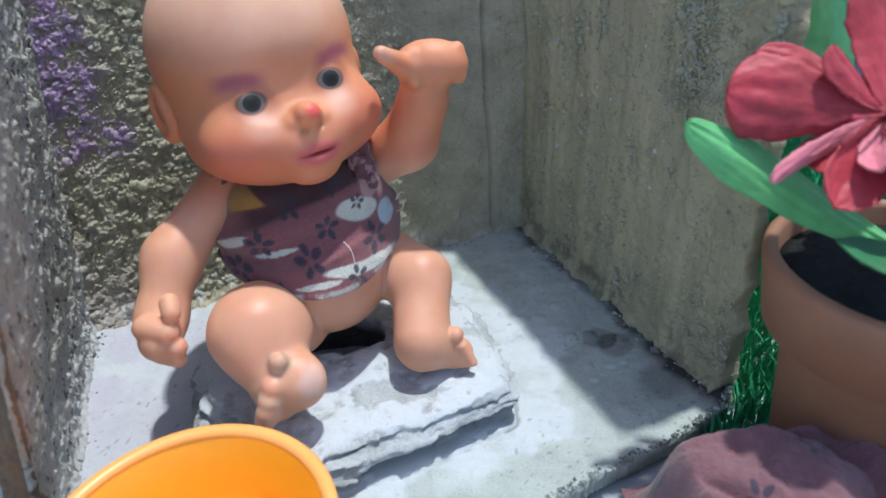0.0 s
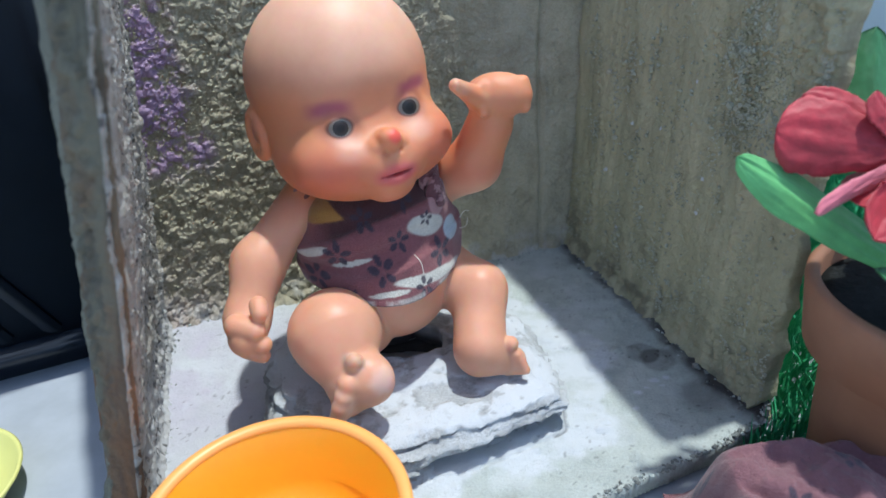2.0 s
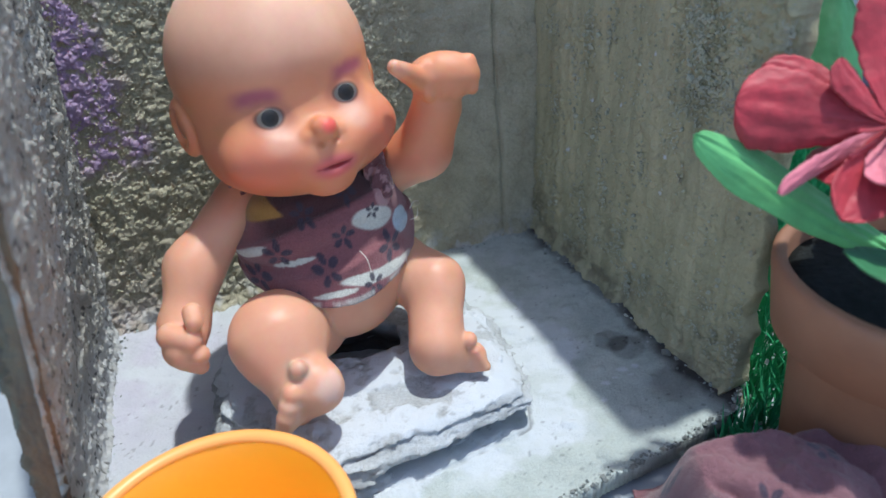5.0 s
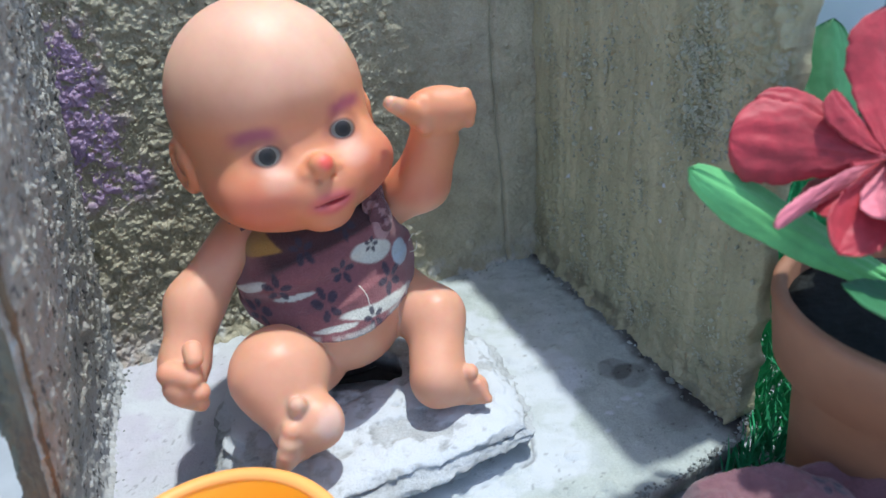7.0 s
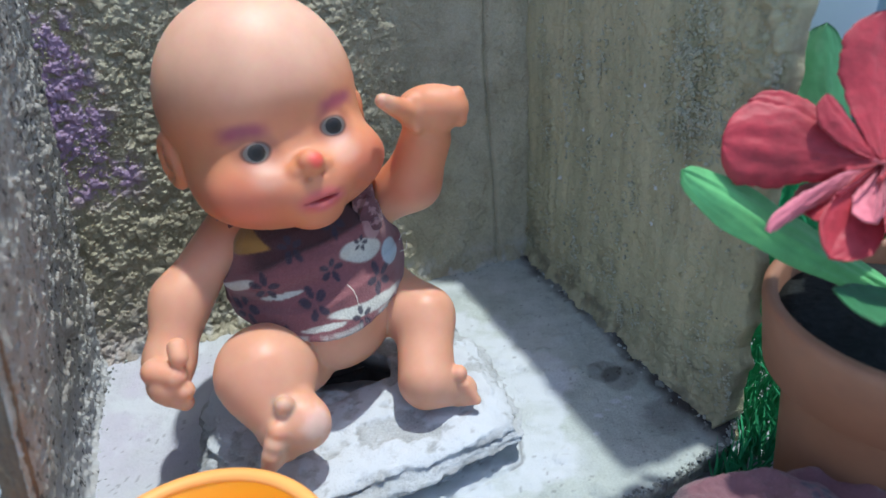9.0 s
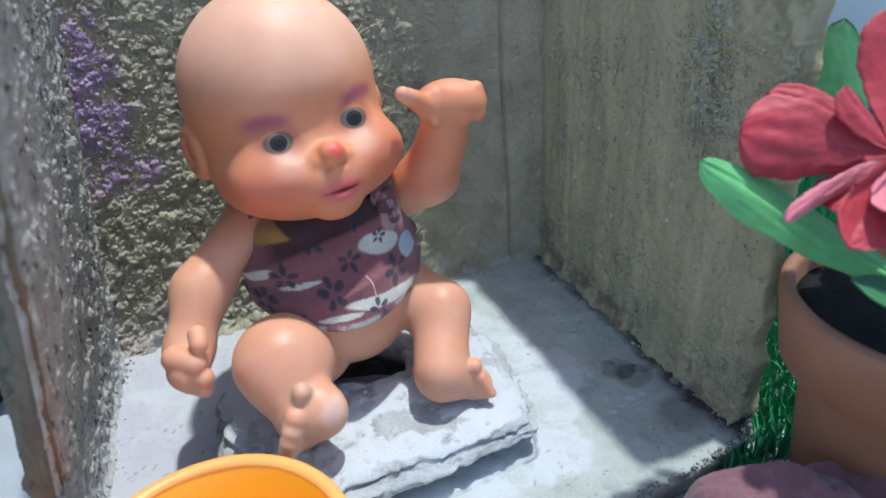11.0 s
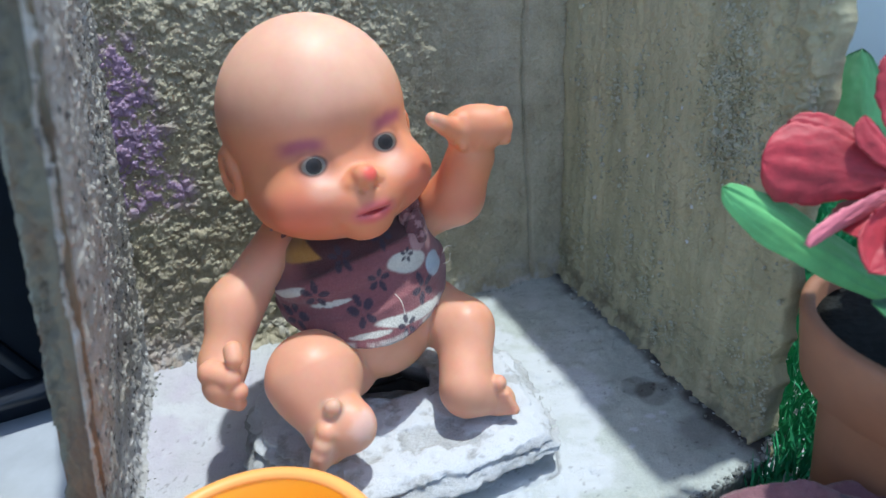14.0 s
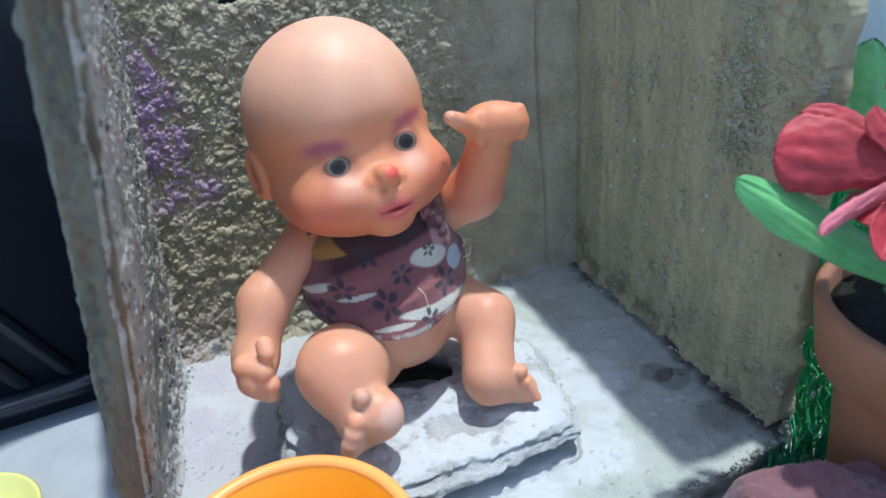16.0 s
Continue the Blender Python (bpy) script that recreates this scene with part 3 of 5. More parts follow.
HEAD = np.array((-0.0771, 0.2570, 0.1436))


def on_head(s, f, u):
    return HEAD + s * HEAD_S + f * HEAD_F + u * HEAD_U


EYES = [on_head(-0.0158, 0.0345, -0.0056), on_head(0.0151, 0.0345, -0.0047)]
NOSE, MOUTH = on_head(0.0010, 0.0490, -0.0112), on_head(0.0, 0.0446, -0.0275)
BROWS = [on_head(-0.0178, 0.034, 0.0024), on_head(0.0195, 0.034, 0.0036)]
CHEEKS = [on_head(-0.026, 0.034, -0.023), on_head(0.026, 0.034, -0.023)]
J = {
    "torso": (-0.0652, 0.2455, 0.0775), "belly": (-0.0604, 0.2327, 0.0600), "hipR": (-0.0766, 0.2238, 0.0446), "kneeR": (-0.0811, 0.1990, 0.0558),
    "footR": (-0.0725, 0.1842, 0.0436), "heelR": (-0.0753, 0.1853, 0.0308), "toeR": (-0.0688, 0.1783, 0.0581), "hipL": (-0.0355, 0.2479, 0.0540),
    "kneeL": (-0.0188, 0.2366, 0.0525), "ankL": (-0.0183, 0.2136, 0.0369), "footL": (-0.0036, 0.2155, 0.0269), "shR": (-0.0974, 0.2460, 0.0998),
    "elR": (-0.1150, 0.2166, 0.0809), "wrR": (-0.1174, 0.1984, 0.0650), "fistR": (-0.1145, 0.1868, 0.0610), "shL": (-0.0400, 0.2640, 0.0960),
    "elL": (-0.0200, 0.2590, 0.1085), "wrL": (-0.0125, 0.2580, 0.1280), "fistL": (-0.0088, 0.2562, 0.1414), "thumbL": (-0.0263, 0.2399, 0.1510),
}
J = {k: np.array(v) for k, v in J.items()}


BODY_AXES = np.array([[0.9284, 0.3716, 0], [0.3716, -0.9284, 0], [0, 0, 1]])


def torso_field(p):
    d = ball(p, J["torso"], (0.0367, 0.0247, 0.0324), BODY_AXES)
    return blend(d, ball(p, J["belly"], (0.0267, 0.0244, 0.0237), BODY_AXES), 0.012)


def near(p, centre, reach):
    """Whether any of the points p may lie within reach of a place."""
    q = p.reshape(-1, 3)
    m = q.mean(0)
    return np.linalg.norm(m - centre) - 1.8 * np.abs(q - m).max() < reach


def doll_field(p):
    d = torso_field(p)
    d = blend(d, ball(p, J["belly"] + (0, 0.010, -0.012), (0.025, 0.022, 0.021), BODY_AXES), 0.010)
    if near(p, (-0.074, 0.198, 0.050), 0.056):
        legr = blend(limb(p, J["hipR"], J["kneeR"], 0.0188, 0.0179), limb(p, J["kneeR"], J["footR"], 0.0179, 0.0116), 0.008)
        legr = blend(legr, limb(p, J["heelR"], J["footR"] + (0.006, -0.002, 0.002), 0.0077, 0.0101), 0.006)
        legr = blend(legr, limb(p, J["footR"], J["toeR"], 0.0060, 0.0034), 0.0012)
        legr = blend(legr, ball(p, J["toeR"] + (0.0006, -0.0004, 0.0004), (0.0031, 0.0031, 0.0031)), 0.0006)
        for k, (c, r) in enumerate((((-0.0711, 0.1739, 0.0498), 0.0042), ((-0.0728, 0.1716, 0.0451), 0.0042), ((-0.0744, 0.1699, 0.0409), 0.0040), ((-0.0756, 0.1689, 0.0374), 0.0036))):
            legr = blend(legr, limb(p, np.array(c) + (0.004, 0.010, -0.001), c, 0.0046, r), 0.0016)
        legr = blend(legr, ball(p, (-0.0614, 0.1815, 0.0451), (0.0072, 0.0065, 0.0095)), 0.007)
        d = blend(d, legr, 0.0016)
    if near(p, (-0.020, 0.224, 0.048), 0.056):
        legl = blend(limb(p, J["hipL"], J["kneeL"], 0.0170, 0.0122), limb(p, J["kneeL"], J["ankL"], 0.0122, 0.0123), 0.008)
        legl = blend(legl, limb(p, J["ankL"] + (0, 0, -0.005), J["footL"], 0.0095, 0.0069), 0.006)
        legl = blend(legl, limb(p, np.array((-0.0110, 0.2163, 0.0359)), np.array((-0.0042, 0.2127, 0.0390)), 0.0044, 0.0036), 0.0010)
        for k in range(4):
            c = np.array((-0.0013, 0.2106, 0.0343)) + k * np.array((0.0013, -0.0008, -0.0023))
            legl = blend(legl, limb(p, c + (-0.008, 0.004, -0.002), c, 0.0040, 0.0025 - 0.0001 * k), 0.0007)
        d = blend(d, legl, 0.0016)
    if near(p, (-0.108, 0.215, 0.080), 0.062):
        armr = blend(limb(p, J["shR"], J["elR"], 0.0106, 0.0104), limb(p, J["elR"], J["wrR"], 0.0104, 0.0094), 0.008)
        armr = blend(armr, limb(p, J["wrR"], J["fistR"] + np.array((0.0, 0.001, 0.0015)), 0.0094, 0.0080), 0.004)
        for a, b, r in (((-0.1180, 0.1875, 0.0690), (-0.1095, 0.1855, 0.0680), 0.0050), ((-0.1172, 0.1860, 0.0632), (-0.1070, 0.1842, 0.0620), 0.0042), ((-0.1140, 0.1850, 0.0580), (-0.1080, 0.1838, 0.0566), 0.0036)):
            armr = blend(armr, limb(p, a, b, r, r * 0.92), 0.0010)
        armr = blend(armr, limb(p, (-0.1082, 0.1910, 0.0772), (-0.1070, 0.1880, 0.0752), 0.0038, 0.0036), 0.0020)
        d = blend(d, armr, 0.0025)
    if near(p, (-0.022, 0.256, 0.122), 0.062):
        arml = blend(limb(p, J["shL"], J["elL"], 0.0115, 0.0116), limb(p, J["elL"], J["wrL"], 0.0116, 0.0106), 0.006)
        arml = blend(arml, ball(p, J["fistL"], (0.0150, 0.0098, 0.0098)), 0.004)
        arml = blend(arml, limb(p, J["fistL"] + np.array((-0.009, -0.006, 0.001)), J["thumbL"], 0.0050, 0.0029), 0.003)
        for k in range(4):
            c = J["fistL"] + np.array((-0.0070 + 0.0058 * k, -0.0078 + 0.0016 * k, 0.0005))
            arml = blend(arml, limb(p, c + (0, 0.003, 0.0048), c + (0.0008, 0.0, -0.0050), 0.0032, 0.0028), 0.0012)
        d = blend(d, arml, 0.004)
    d = blend(d, limb(p, J["torso"] + (0, 0.004, 0.02), HEAD + (0, 0, -0.03), 0.016, 0.016), 0.006)
    head = ball(p, on_head(0, -0.0023, 0.0082), (0.0395, 0.0392, 0.0398), HEAD_AXES)
    head = blend(head, ball(p, on_head(0, 0.0090, -0.0209), (0.0380, 0.0373, 0.0228), HEAD_AXES), 0.012)
    head = carve(head, ball(p, on_head(0, 0.0490, -0.0030), (0.0300, 0.0100, 0.0060), HEAD_AXES), 0.014)
    if near(p, on_head(0, 0.036, -0.012), 0.042):
        for e in EYES:
            head = carve(head, ball(p, e + 0.0062 * HEAD_F, (0.0080, 0.0065, 0.0055), HEAD_AXES), 0.004)
            head = blend(head, ball(p, e - 0.0038 * HEAD_F, (0.0054, 0.0042, 0.0046), HEAD_AXES), 0.0012)
        head = blend(head, ball(p, on_head(0.0, 0.0432, -0.0124), (0.0050, 0.0056, 0.0046), HEAD_AXES), 0.0030)
        for s in (-1, 1):
            head = blend(head, ball(p, on_head(0.0056 * s, 0.0405, -0.0150), (0.0032, 0.0040, 0.0029), HEAD_AXES), 0.0018)
            head = carve(head, ball(p, on_head(0.0030 * s, 0.0465, -0.0176), (0.0015, 0.0030, 0.0012), HEAD_AXES), 0.0006)
            head = blend(head, ball(p, on_head(0.0215 * s, 0.0285, -0.0200), (0.0120, 0.0090, 0.0090), HEAD_AXES), 0.0100)
        head = blend(head, ball(p, on_head(-0.0002, 0.0410, -0.0268), (0.0105, 0.0035, 0.0062), HEAD_AXES), 0.0060)
        for s in (-1, 1):
            head = blend(head, ball(p, on_head(-0.0002 + 0.0030 * s, 0.0432, -0.0244), (0.0044, 0.0038, 0.0024), HEAD_AXES), 0.0018)
        head = blend(head, ball(p, on_head(-0.0004, 0.0428, -0.0287), (0.0064, 0.0042, 0.0028), HEAD_AXES), 0.0020)
        head = carve(head, ball(p, on_head(-0.0002, 0.0475, -0.0266), (0.0086, 0.0034, 0.0005), HEAD_AXES), 0.0010)
        head = blend(head, ball(p, on_head(-0.0005, 0.0370, -0.0350), (0.0085, 0.0060, 0.0050), HEAD_AXES), 0.0060)
    for s in (-1, 1):
        if near(p, on_head(0.0395 * s, -0.004, -0.0085), 0.024):
            ear = ball(p, on_head(0.0395 * s, -0.004, -0.0085), (0.0046, 0.0080, 0.0120), HEAD_AXES)
            ear = carve(ear, ball(p, on_head(0.0436 * s, -0.001, -0.0075), (0.0036, 0.0050, 0.0085), HEAD_AXES), 0.0010)
            ear = blend(ear, ball(p, on_head(0.0412 * s, 0.0005, -0.0065), (0.0014, 0.0022, 0.0050), HEAD_AXES), 0.0008)
            head = blend(head, ear, 0.002)
    return blend(d, head, 0.0030)


def doll_material():
    m, nt, b = material("doll_vinyl", 0.34)
    co = nt.nodes.new("ShaderNodeTexCoord").outputs["Object"]
    col = attribute(nt, "paint").outputs["Color"]
    n = noise_tex(nt, 70, 5, 0.6, co)
    fine = noise_tex(nt, 1100, 3, 0.6, co)
    col = mix(nt, 0.55, col, ramp(nt, n.outputs["Fac"], [(0.3, (0.84, 0.76, 0.71)), (0.7, (1.0, 1.0, 1.0))]), "MULTIPLY")
    # painted eyes: a pale ring about a dark iris and pupil
    at = nt.nodes.new("ShaderNodeNewGeometry").outputs["Position"]

    def vec(op, a, b):
        n = nt.nodes.new("ShaderNodeVectorMath")
        n.operation = op
        nt.links.new(a, n.inputs[0])
        n.inputs[1].default_value = tuple(float(v) for v in b)
        return n.outputs["Value"] if op == "DOT_PRODUCT" else n.outputs["Vector"]

    def calc(op, a, b=None):
        n = nt.nodes.new("ShaderNodeMath")
        n.operation = op
        for sock, v in zip(n.inputs, (a, b)):
            if isinstance(v, bpy.types.NodeSocket):
                nt.links.new(v, sock)
            elif v is not None:
                sock.default_value = v
        return n.outputs[0]

    ahead = calc("GREATER_THAN", vec("DOT_PRODUCT", vec("SUBTRACT", co, HEAD), HEAD_F), 0.02)
    for e in EYES:
        off = vec("SUBTRACT", co, e)
        x, y = vec("DOT_PRODUCT", off, HEAD_S / 1.08), vec("DOT_PRODUCT", off, HEAD_U)
        d = calc("SQRT", calc("ADD", calc("MULTIPLY", x, x), calc("MULTIPLY", y, y)))
        soft = lambda r, lo, hi: calc("MULTIPLY", ahead, calc("SUBTRACT", 1.0, calc("MINIMUM", 1.0, calc("MAXIMUM", 0.0, calc("DIVIDE", calc("SUBTRACT", r, lo), hi - lo)))))
        wide = calc("MULTIPLY", x, 0.74)
        almond = calc("SQRT", calc("ADD", calc("MULTIPLY", wide, wide), calc("MULTIPLY", y, y)))
        col = mix(nt, soft(almond, 0.0035, 0.0042), col, (0.16, 0.075, 0.055))
        col = mix(nt, soft(almond, 0.0031, 0.0033), col, (0.15, 0.135, 0.12))
        col = mix(nt, soft(d, 0.0029, 0.0031), col, (0.022, 0.020, 0.019))
        col = mix(nt, soft(d, 0.0012, 0.0020), col, (0.010, 0.010, 0.011))
    nt.links.new(col, b.inputs["Base Color"])
    r = node(nt, "ShaderNodeMapRange", From_Min=0.3, From_Max=0.7, To_Min=0.40, To_Max=0.58)
    nt.links.new(n.outputs["Fac"], r.inputs["Value"])
    nt.links.new(r.outputs["Result"], b.inputs["Roughness"])
    b.inputs["Specular IOR Level"].default_value = 0.36
    b.inputs["Subsurface Weight"].default_value = 0.50
    b.inputs["Subsurface Radius"].default_value = (1.0, 0.32, 0.14)
    b.inputs["Subsurface Scale"].default_value = 0.007
    bump(nt, b, fine.outputs["Fac"], 0.06, 0.0003)
    return m


def doll():
    verts, faces = surface(doll_field, (-0.140, 0.155, 0.015), (0.020, 0.308, 0.198), 0.0008)
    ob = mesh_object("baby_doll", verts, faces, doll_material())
    q = (verts - HEAD) @ HEAD_AXES.T
    c = np.tile(np.array((0.65, 0.335, 0.22)), (len(verts), 1))

    def tint(color, amount):
        c[:] = c * (1 - amount[:, None]) + np.asarray(color) * amount[:, None]

    front = smooth(0.005, 0.02, q[:, 1])
    spot = lambda centre, r: np.linalg.norm((q - (np.asarray(centre) - HEAD) @ HEAD_AXES.T) / np.asarray(r), axis=1)
    # Blush on the jaw, deepened with the shade of the lower face.
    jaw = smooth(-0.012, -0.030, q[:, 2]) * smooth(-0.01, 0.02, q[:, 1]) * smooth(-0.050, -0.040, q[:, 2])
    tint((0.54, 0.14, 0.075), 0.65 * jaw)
    # More orange face and paler crown: shade and sun put into the vinyl colour.
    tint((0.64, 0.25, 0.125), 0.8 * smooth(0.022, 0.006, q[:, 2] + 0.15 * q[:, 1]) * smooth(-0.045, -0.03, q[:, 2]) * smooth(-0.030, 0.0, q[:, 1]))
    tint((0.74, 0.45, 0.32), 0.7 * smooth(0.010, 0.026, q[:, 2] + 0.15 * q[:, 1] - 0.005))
    for k in CHEEKS:
        tint((0.60, 0.13, 0.09), 0.6 * smooth(1.6, 0.1, spot(k, (0.016, 0.03, 0.011))))
    for side, k in zip((-1, 1), BROWS):
        d = q - (k - HEAD) @ HEAD_AXES.T
        arch = d[:, 2] + 14.0 * d[:, 0] ** 2 - (0.06 if side > 0 else -0.02) * d[:, 0] + 0.0016 * (fbm(verts * 260, 3, 73) - 0.5)
        tint((0.33, 0.07, 0.13), 0.82 * front * smooth(0.0048, 0.0004, np.abs(arch)) * smooth(0.0115, 0.0040, np.abs(d[:, 0])))
    for k in EYES:
        d = np.hypot((q[:, 0] - (k - HEAD) @ HEAD_S) / 1.3, q[:, 2] - (k - HEAD) @ HEAD_U)
        tint((0.30, 0.10, 0.08), 0.45 * front * smooth(0.0085, 0.0045, d))
        # The pale patch below each eye paints a highlight on the cheek.
        tint((0.70, 0.45, 0.35), 0.45 * front * smooth(0.006, 0.0015, np.hypot((q[:, 0] - (k - HEAD) @ HEAD_S) / 1.5, q[:, 2] - (k - HEAD) @ HEAD_U + 0.0085)))
    tint((0.70, 0.09, 0.08), 0.85 * smooth(1.3, 0.4, spot(NOSE + 0.0004 * HEAD_U, (0.0038, 0.006, 0.0034))))
    lip = np.hypot((q[:, 0] + 0.0002) / 0.0100, (q[:, 2] + 0.0266) / 0.0050)
    tint((0.60, 0.12, 0.13), 0.85 * smooth(1.25, 0.55, lip) * smooth(0.02, 0.03, q[:, 1]))
    tint((0.30, 0.02, 0.03), 0.8 * smooth(1.0, 0.8, np.hypot((q[:, 0] + 0.0002) / 0.0086, (q[:, 2] + 0.0266) / 0.0008)) * smooth(0.02, 0.03, q[:, 1]))
    # grime about the nostrils, and a mottled dark tone in the folds of the ears
    for sx in (-1, 1):
        tint((0.34, 0.15, 0.09), 0.15 * smooth(1.2, 0.6, spot(on_head(0.0064 * sx, 0.044, -0.0180), (0.0030, 0.006, 0.0011))) * smooth(0.40, 0.6, fbm(verts * 500, 2, 71)))
        tint((0.20, 0.09, 0.06), 0.6 * smooth(1.2, 0.6, spot(on_head(0.0415 * sx, -0.001, -0.0085), (0.003, 0.0050, 0.0085))) * smooth(0.40, 0.6, fbm(verts * 300, 2, 72)))
    # worn, paler toes and fingertips
    for place, r, color in (((-0.0688, 0.1780, 0.0576), 0.0060, (0.42, 0.36, 0.29)), ((-0.0728, 0.1716, 0.0451), 0.0065, (0.60, 0.40, 0.29)), ((-0.0754, 0.1690, 0.0383), 0.0060, (0.58, 0.42, 0.32)), ((-0.0572, 0.1768, 0.0492), 0.0075, (0.74, 0.56, 0.49))):
        tint(color, 0.60 * smooth(1.1, 0.4, np.linalg.norm(verts - np.array(place), axis=1) / r + 0.6 * (fbm(verts * 300, 3, 74) - 0.5)))
    for k, r in (("footL", 0.010), ("thumbL", 0.008)):
        tint((0.66, 0.42, 0.30), 0.6 * smooth(r, r * 0.4, np.linalg.norm(verts - J[k], axis=1)))
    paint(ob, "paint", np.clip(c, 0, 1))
    return tagged(ob, "bald tan vinyl baby doll with painted face seated on the stone", "doll")


doll()


def tube(name, points, radius, mat, parent):
    cu = bpy.data.curves.new(name, "CURVE")
    cu.dimensions, cu.bevel_depth, cu.bevel_resolution, cu.use_fill_caps = "3D", radius, 3, True
    sp = cu.splines.new("BEZIER")
    sp.bezier_points.add(len(points) - 1)
    for b, p in zip(sp.bezier_points, points):
        b.co, b.handle_left_type, b.handle_right_type = p, "AUTO", "AUTO"
    tmp = bpy.data.objects.new(name, cu)
    scene.collection.objects.link(tmp)
    me = bpy.data.meshes.new_from_object(tmp.evaluated_get(bpy.context.evaluated_depsgraph_get()))
    bpy.data.objects.remove(tmp)
    me.materials.clear()
    me.materials.append(mat)
    ob = new(name, me)
    return under(ob, parent) if parent is not None else ob


# ---- the doll's wrapped cloth top ----
def fabric_material(name, rough=0.92):
    m, nt, b = material(name, rough)
    co = nt.nodes.new("ShaderNodeTexCoord").outputs["Object"]
    col = attribute(nt, "paint").outputs["Color"]
    weave = noise_tex(nt, 1500, 2, 0.6, co)
    soft = noise_tex(nt, 160, 4, 0.6, co)
    col = mix(nt, 0.7, col, ramp(nt, weave.outputs["Fac"], [(0.3, (0.62, 0.62, 0.62)), (0.7, (1, 1, 1))]), "MULTIPLY")
    col = mix(nt, 0.6, col, ramp(nt, soft.outputs["Fac"], [(0.3, (0.75, 0.75, 0.75)), (0.7, (1, 1, 1))]), "MULTIPLY")
    nt.links.new(col, b.inputs["Base Color"])
    bump(nt, b, weave.outputs["Fac"], 0.9, 0.0007)
    b.inputs["Sheen Weight"].default_value = 0.25
    return m


PRINT = fabric_material("printed_cotton")
MAUVE, NAVY_DYE, CREAM, MUSTARD, SHADED_PLUM = (0.24, 0.085, 0.095), (0.035, 0.03, 0.055), (0.62, 0.62, 0.55), (0.40, 0.22, 0.05), (0.045, 0.013, 0.018)


def print_flower(s, z, cs, cz, r, turn):
    """Five round petals about a pale middle; amount of dye."""
    x, y = s - cs, z - cz
    d = np.zeros(s.shape)
    for k in range(5):
        a = turn + k * 2 * math.pi / 5
        u, v = x * math.cos(a) + y * math.sin(a), -x * math.sin(a) + y * math.cos(a)
        d = np.maximum(d, smooth(1.12, 0.88, np.hypot((u - 0.62 * r) / (0.40 * r), v / (0.24 * r))))
    return d


def blot(s, z, cs, cz, rs, rz, turn=0.0):
    x, y = s - cs, z - cz
    u, v = x * math.cos(turn) + y * math.sin(turn), -x * math.sin(turn) + y * math.cos(turn)
    return smooth(1.10, 0.92, np.hypot(u / rs, v / rz))


FOLDS = ((-0.0076, 0.0852, 0.0518, 0.1008), (-0.0100, 0.0745, 0.0617, 0.0845))


def fold_height(k, s):
    s0, z0, s1, z1 = FOLDS[k]
    t = (s - s0) / (s1 - s0)
    return z0 + (z1 - z0) * t + (0.0035 if k == 0 else -0.001) * np.sin(np.pi * np.clip(t, 0, 1))


CREAM_THREAD = plain_material("cream_thread", (0.6, 0.58, 0.5), 0.9)


